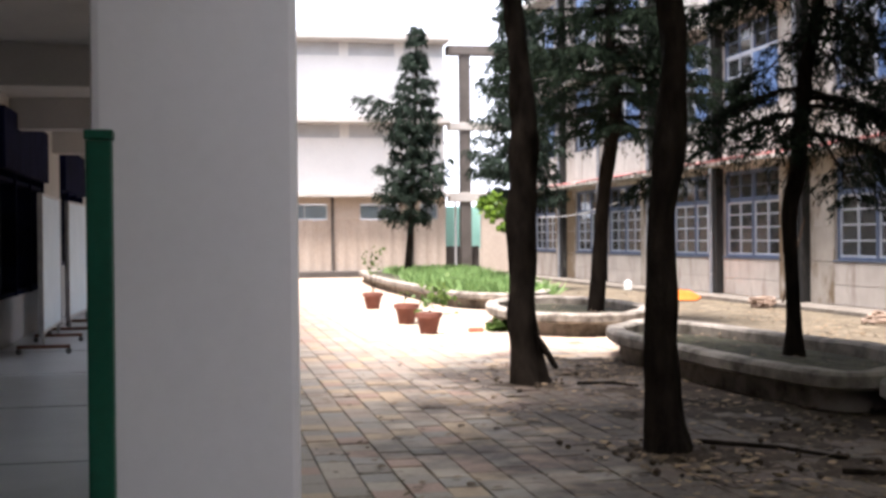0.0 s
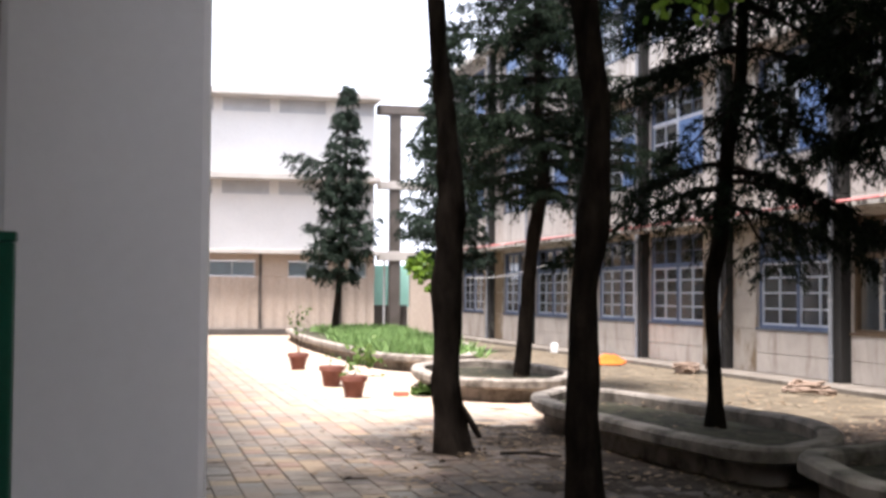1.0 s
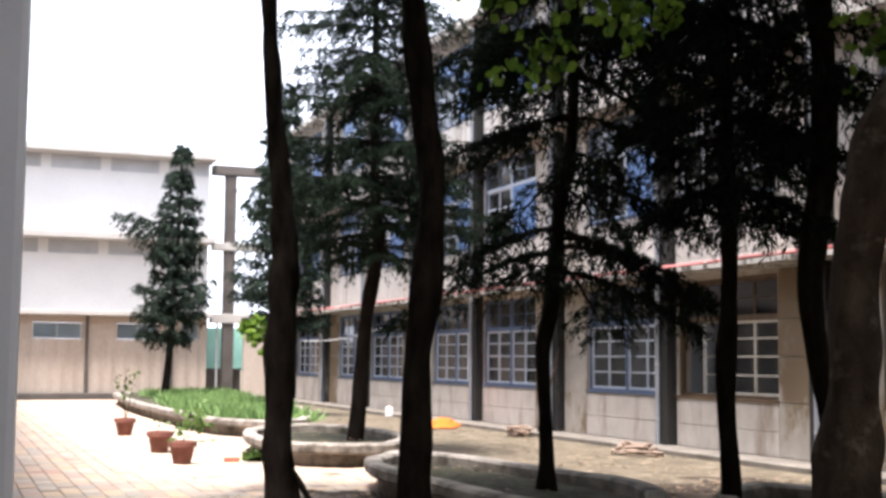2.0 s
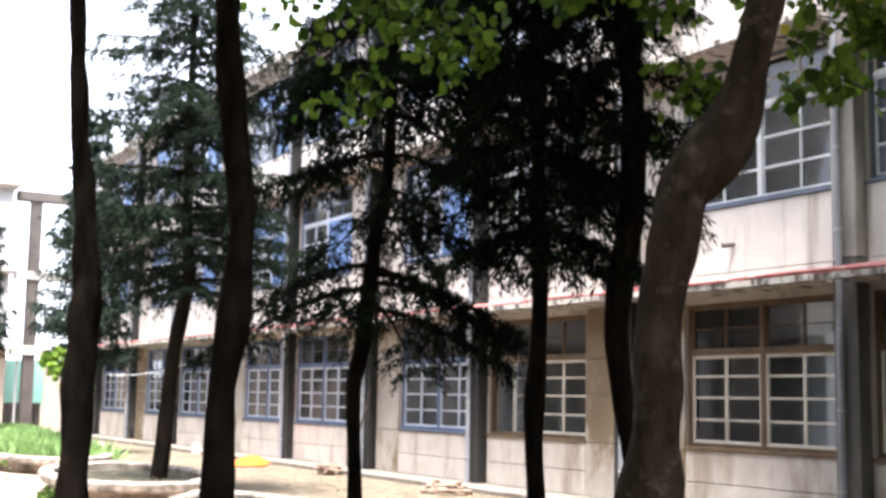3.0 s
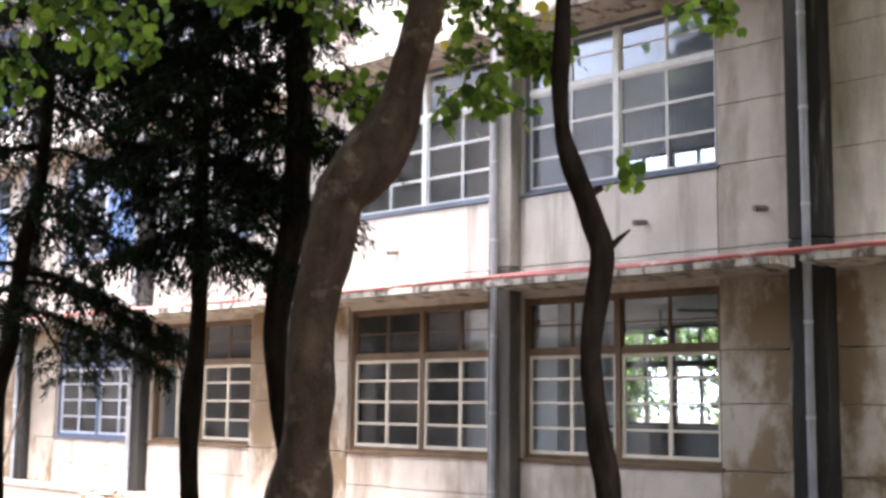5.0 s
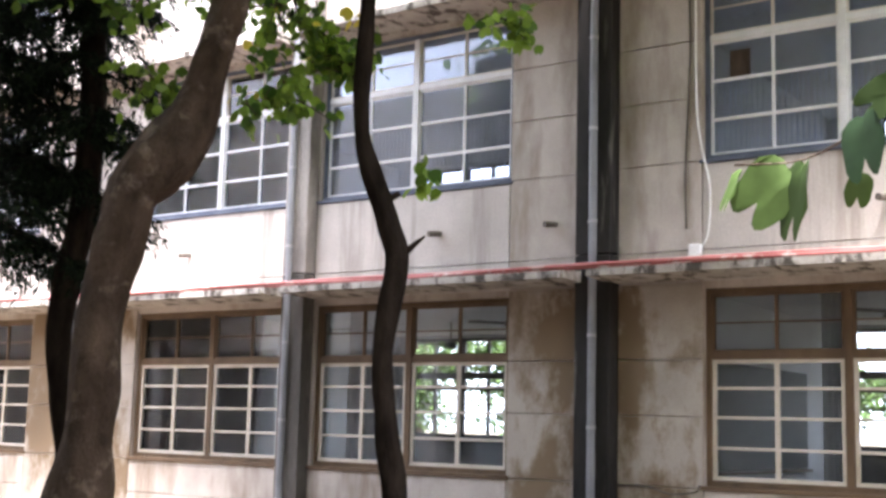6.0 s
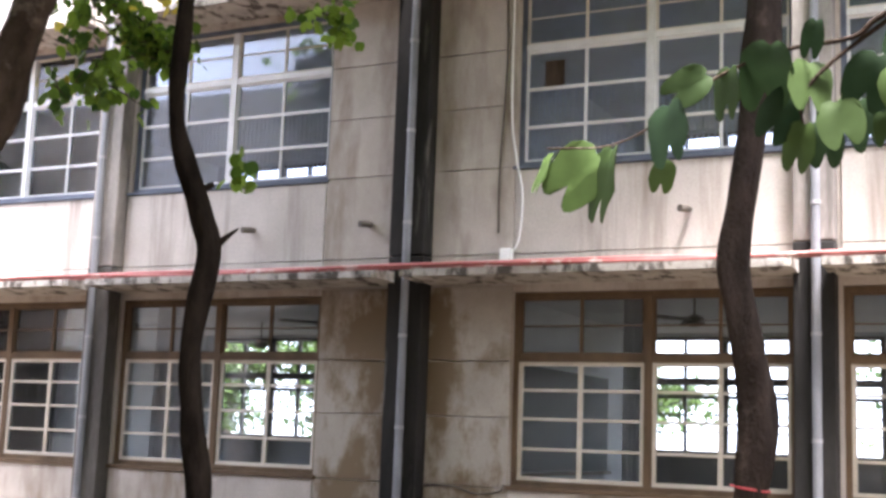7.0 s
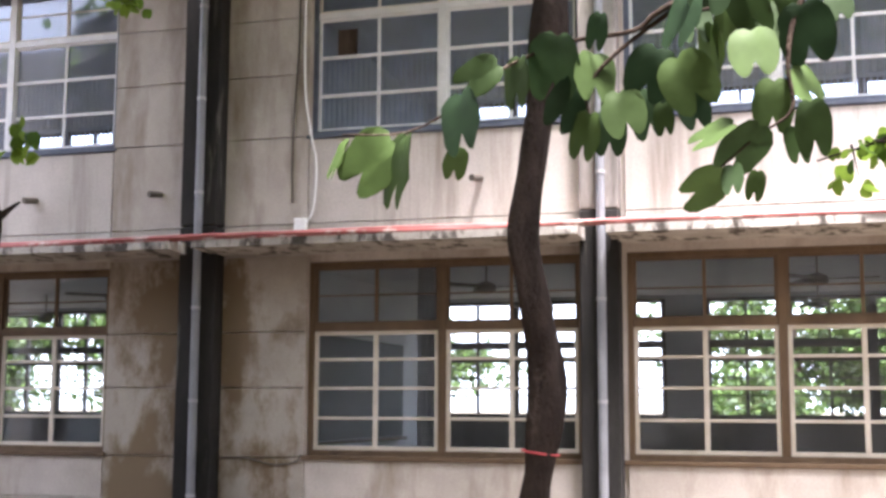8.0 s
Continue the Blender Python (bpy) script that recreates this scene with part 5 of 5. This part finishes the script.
# greenery beyond the classrooms
for i, (x, y, h) in enumerate(((27, -6, 5.5), (26, 0.5, 5.0), (30, -2.5, 5.5), (31, 11.5, 5.5), (27, 15, 5.5), (30, 22, 6))):
    r = np.random.default_rng(60 + i)
    cl = [(x + r.normal() * 1.2, y + r.normal() * 1.5, h * 0.52 + r.normal() * 0.9, 1.1, 850) for _ in range(10)]
    broadleaf("leafy tree beyond the classroom building", [(x, y, -0.03, 0.2), (x + 0.1, y, h * 0.4, 0.15), (x, y + 0.1, h * 0.8, 0.05)], cl, 70 + i, leaf=LEAF_BACK, size=0.11, group="trees beyond the building", seg=8)

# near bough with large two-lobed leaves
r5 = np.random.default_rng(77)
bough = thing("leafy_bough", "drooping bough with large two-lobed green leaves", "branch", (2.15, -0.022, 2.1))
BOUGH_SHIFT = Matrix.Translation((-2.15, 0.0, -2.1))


def big_leaf(wide):
    """One leaf of unit length: two rounded lobes folded a little along the midrib."""
    size = 1.0
    bm = bmesh.new()
    mid = [bm.verts.new((0, size * q, -0.1 * size * q * q)) for q in (0.0, 0.2, 0.4, 0.56, 0.66)]
    rim = ((0.13, -0.07), (0.3, -0.02), (0.43, 0.13), (0.49, 0.33), (0.49, 0.55), (0.44, 0.76), (0.35, 0.92), (0.24, 0.99), (0.14, 0.95), (0.07, 0.83))
    lift = lambda a, b: size * (0.3 * a - 0.45 * a * a - 0.16 * b * b + 0.04 * math.sin(9 * b))
    for sgn in (1, -1):
        edge = [bm.verts.new((sgn * wide * a, size * b, lift(a, b))) for a, b in rim]
        inner = [bm.verts.new((sgn * wide * a * 0.5, size * (b * 0.75 + 0.07), lift(a * 0.5, b * 0.75 + 0.07))) for a, b in rim[1:9:2]]
        for f in ([mid[0], edge[0], edge[1], inner[0]], [inner[0], edge[1], edge[2], edge[3], inner[1]], [inner[1], edge[3], edge[4], edge[5], inner[2]], [inner[2], edge[5], edge[6], edge[7], inner[3]], [inner[3], edge[7], edge[8], edge[9], mid[4]],
                  [mid[0], inner[0], mid[1]], [mid[1], inner[0], inner[1], mid[2]], [mid[2], inner[1], inner[2], mid[3]], [mid[3], inner[2], inner[3], mid[4]]):
            bm.faces.new(f if sgn > 0 else f[::-1])
    me = mesh_of("leaf", bm, LEAF_NEAR)
    me.polygons.foreach_set("use_smooth", [True] * len(me.polygons))
    return me


LEAVES = [big_leaf(w) for w in (0.96, 0.82, 0.68)]
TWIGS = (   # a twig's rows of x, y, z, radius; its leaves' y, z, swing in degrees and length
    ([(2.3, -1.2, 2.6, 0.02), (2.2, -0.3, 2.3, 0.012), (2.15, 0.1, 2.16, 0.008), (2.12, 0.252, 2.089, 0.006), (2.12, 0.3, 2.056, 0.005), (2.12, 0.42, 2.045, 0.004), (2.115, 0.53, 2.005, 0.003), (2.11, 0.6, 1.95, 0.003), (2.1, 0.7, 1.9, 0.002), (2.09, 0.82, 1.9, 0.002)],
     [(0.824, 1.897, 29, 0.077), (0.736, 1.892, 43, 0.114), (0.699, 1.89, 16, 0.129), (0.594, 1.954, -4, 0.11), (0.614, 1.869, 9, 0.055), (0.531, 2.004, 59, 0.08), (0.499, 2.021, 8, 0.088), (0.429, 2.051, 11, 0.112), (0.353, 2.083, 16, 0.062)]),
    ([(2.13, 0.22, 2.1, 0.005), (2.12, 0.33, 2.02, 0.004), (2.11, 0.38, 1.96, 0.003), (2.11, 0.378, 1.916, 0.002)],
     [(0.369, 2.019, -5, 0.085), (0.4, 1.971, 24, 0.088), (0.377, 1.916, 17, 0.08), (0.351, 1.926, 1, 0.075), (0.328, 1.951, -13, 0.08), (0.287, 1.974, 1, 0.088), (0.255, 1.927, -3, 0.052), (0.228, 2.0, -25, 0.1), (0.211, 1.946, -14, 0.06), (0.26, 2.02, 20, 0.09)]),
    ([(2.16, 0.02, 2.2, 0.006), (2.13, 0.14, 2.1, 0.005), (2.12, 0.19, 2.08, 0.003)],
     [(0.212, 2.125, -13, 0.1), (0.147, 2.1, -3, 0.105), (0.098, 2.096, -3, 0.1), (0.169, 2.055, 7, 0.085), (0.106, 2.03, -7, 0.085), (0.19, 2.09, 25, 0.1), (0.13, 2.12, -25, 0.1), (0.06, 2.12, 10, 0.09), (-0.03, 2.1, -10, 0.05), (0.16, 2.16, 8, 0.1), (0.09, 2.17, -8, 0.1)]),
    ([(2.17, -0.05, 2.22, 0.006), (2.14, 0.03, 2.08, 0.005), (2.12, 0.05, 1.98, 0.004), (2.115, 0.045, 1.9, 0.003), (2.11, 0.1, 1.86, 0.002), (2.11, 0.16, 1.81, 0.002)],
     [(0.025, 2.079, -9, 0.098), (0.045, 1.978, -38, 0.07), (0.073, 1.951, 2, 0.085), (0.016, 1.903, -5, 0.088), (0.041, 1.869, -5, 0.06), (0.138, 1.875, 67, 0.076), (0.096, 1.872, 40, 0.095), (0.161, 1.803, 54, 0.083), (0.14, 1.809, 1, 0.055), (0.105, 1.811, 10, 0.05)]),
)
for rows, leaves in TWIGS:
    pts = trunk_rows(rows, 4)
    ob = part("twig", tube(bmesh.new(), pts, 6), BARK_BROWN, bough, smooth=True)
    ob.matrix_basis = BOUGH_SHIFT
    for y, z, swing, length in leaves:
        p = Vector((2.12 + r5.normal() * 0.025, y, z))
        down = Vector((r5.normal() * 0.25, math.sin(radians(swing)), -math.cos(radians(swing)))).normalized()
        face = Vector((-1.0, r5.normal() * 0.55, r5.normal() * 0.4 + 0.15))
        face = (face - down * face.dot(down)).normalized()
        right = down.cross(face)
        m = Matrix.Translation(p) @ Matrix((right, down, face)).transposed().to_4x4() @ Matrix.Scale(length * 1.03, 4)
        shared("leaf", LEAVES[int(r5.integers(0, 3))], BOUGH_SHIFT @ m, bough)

# ---- paving ----
PX, PY = 0.215, 0.27
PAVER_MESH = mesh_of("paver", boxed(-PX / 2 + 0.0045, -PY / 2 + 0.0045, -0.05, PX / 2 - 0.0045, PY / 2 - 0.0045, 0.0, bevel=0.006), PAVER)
paving = tagged(new("paving"), "yard paving of mixed grey, red and tan clay pavers", "paving", kind="structure")
rp = np.random.default_rng(5)
vs, fs = [], []
count = 0
for i in range(50):
    for j in range(191):
        x = 0.42 + PX * i
        y = -6.0 + PY * (j + (0.5 if i % 2 else 0.0))
        if x > 6.3 or y > 45.2:
            continue
        dz, tx, ty = rp.normal() * 0.003, rp.normal() * 0.01, rp.normal() * 0.008
        if 0.4 < x < 3.0 and 5.5 < y < 10.2 and count < 300:
            shared("paver", PAVER_MESH, Matrix.Translation((x, y, dz)) @ Matrix.Rotation(tx, 4, "Y") @ Matrix.Rotation(ty, 4, "X"), paving)
            count += 1
        else:
            a, b, e = PX / 2 - 0.0045, PY / 2 - 0.0045, 0.006
            n = len(vs)
            for sx, sy in ((-1, -1), (1, -1), (1, 1), (-1, 1)):
                vs.append((x + sx * (a - e), y + sy * (b - e), dz + tx * sx * a + ty * sy * b))
            for sx, sy in ((-1, -1), (1, -1), (1, 1), (-1, 1)):
                vs.append((x + sx * a, y + sy * b, dz - 0.006 + tx * sx * a + ty * sy * b))
            for sx, sy in ((-1, -1), (1, -1), (1, 1), (-1, 1)):
                vs.append((x + sx * a, y + sy * b, -0.05))
            fs.append((n, n + 1, n + 2, n + 3))
            for q in range(4):
                w = (q + 1) % 4
                fs.append((n + 4 + q, n + 4 + w, n + w, n + q))
                fs.append((n + 8 + q, n + 8 + w, n + 4 + w, n + 4 + q))
me = bpy.data.meshes.new("pavers")
me.from_pydata(vs, [], fs)
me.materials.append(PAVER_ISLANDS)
rest = new("pavers", me)
rest.parent = paving
tagged(rest, kind="stuff")

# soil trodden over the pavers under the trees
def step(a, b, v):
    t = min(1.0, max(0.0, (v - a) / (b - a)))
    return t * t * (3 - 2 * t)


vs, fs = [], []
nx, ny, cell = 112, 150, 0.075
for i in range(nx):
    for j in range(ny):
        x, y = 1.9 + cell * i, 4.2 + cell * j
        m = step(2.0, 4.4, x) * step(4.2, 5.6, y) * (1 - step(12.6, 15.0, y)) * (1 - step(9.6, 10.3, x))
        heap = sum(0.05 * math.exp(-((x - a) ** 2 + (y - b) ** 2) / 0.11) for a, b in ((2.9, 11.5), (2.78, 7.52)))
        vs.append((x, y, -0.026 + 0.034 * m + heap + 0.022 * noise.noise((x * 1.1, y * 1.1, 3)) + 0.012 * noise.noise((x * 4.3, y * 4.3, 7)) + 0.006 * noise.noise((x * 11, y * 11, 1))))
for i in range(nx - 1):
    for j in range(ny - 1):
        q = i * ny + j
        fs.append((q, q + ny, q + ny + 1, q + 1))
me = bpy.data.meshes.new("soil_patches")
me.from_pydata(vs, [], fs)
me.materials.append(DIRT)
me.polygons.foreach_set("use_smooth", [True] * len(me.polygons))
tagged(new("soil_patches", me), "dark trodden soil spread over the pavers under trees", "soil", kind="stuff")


# fallen leaves and twigs under the trees
def flat_leaves(name, material, spots, size, rng):
    """Small pointed leaves lying nearly flat at the given spots."""
    vs, fs = [], []
    for x, y, z in spots:
        a, s = rng.uniform(0, 6.28), size * rng.uniform(0.4, 1.5)
        w, tilt, roll = rng.uniform(0.25, 0.6), rng.normal() * 0.12, rng.normal() * 0.2
        n = len(vs)
        for u, v in ((0, 0), (0.3, w * 0.8), (0.7, w * 0.7), (1.0, 0.05), (0.7, -w * 0.6), (0.3, -w * 0.75)):
            vs.append((x + s * (u * math.cos(a) - v * math.sin(a)), y + s * (u * math.sin(a) + v * math.cos(a)), z + abs(s * (u * tilt + v * roll)) + 0.002))
        fs.append(tuple(range(n, n + 6)))
    me = bpy.data.meshes.new(name)
    me.from_pydata(vs, [], fs)
    me.materials.append(material)
    return new(name, me)


rl = np.random.default_rng(9)
c = []
while len(c) < 6500:
    x, y = rl.uniform(0.5, 10.2), rl.uniform(4.5, 13.5)
    near = min(math.hypot(x - 2.9, y - 11.5), math.hypot(x - 2.78, y - 7.5))
    want = 0.05 + 0.5 * math.exp(-near * 1.3) + 0.75 * min(1, max(0, (x - 1.6) / 2.0))
    if rl.uniform() > want * (0.2 + 1.2 * max(0, noise.noise((x * 0.9, y * 0.9, 2)) + 0.25)):
        continue
    c.append((x, y, 0.012 + 0.01 * min(1, max(0, x - 2))))
while len(c) < 9000:      # thinner over the bare earth along the building
    x, y = rl.uniform(6.6, 10.8), rl.uniform(8.0, 30.0)
    if noise.noise((x * 0.8, y * 0.5, 5)) > -0.1 + rl.uniform(-0.3, 0.3):
        c.append((x, y, 0.0))
for px, py, sx, sy, n in ((5.31, 12.06, 0.5, 2.2, 90), (5.95, 7.28, 0.8, 1.7, 110), (5.48, 19.3, 0.6, 1.5, 50)):
    c += [(px + rl.uniform(-sx, sx), py + rl.uniform(-sy, sy), 0.245) for _ in range(n)]
tagged(flat_leaves("fallen_leaves", LITTER, c, 0.058, rl), "scattered dead brown leaves on paving and planter soil", "leaf litter", kind="stuff")
for k, (a, b) in enumerate((((3.1, 7.8), (3.75, 7.0)), ((3.5, 6.6), (4.0, 6.1)), ((3.3, 11.2), (3.8, 10.9)))):
    tagged(part("stick", tube(bmesh.new(), [(a[0], a[1], 0.03, 0.018), ((a[0] + b[0]) / 2 + 0.05, (a[1] + b[1]) / 2, 0.04, 0.016), (b[0], b[1], 0.025, 0.01)], 6), BARK_DARK), "fallen dead stick on the ground", "stick", "fallen sticks")
bm = bmesh.new()
for a, b, n in ((2.9, 11.49, 36), (2.78, 7.52, 46), (4.2, 8.2, 30), (3.6, 6.8, 26)):
    for _ in range(n):
        an, far_off = rl.uniform(0, 6.28), abs(rl.normal()) * 0.3 + 0.14
        size = rl.uniform(0.008, 0.03)
        m = Matrix.Translation((a + math.cos(an) * far_off, b + math.sin(an) * far_off, 0.01 + size * 0.5)) @ Matrix.Rotation(rl.uniform(0, 3), 4, "Z") @ Matrix.Diagonal((size * rl.uniform(0.8, 1.6), size, size * rl.uniform(0.6, 1.0), 1))
        bmesh.ops.create_icosphere(bm, subdivisions=1, radius=1.0, matrix=m)
tagged(part("soil_clods", bm, DIRT), "small dark clods of soil round the tree feet", "soil", kind="stuff")
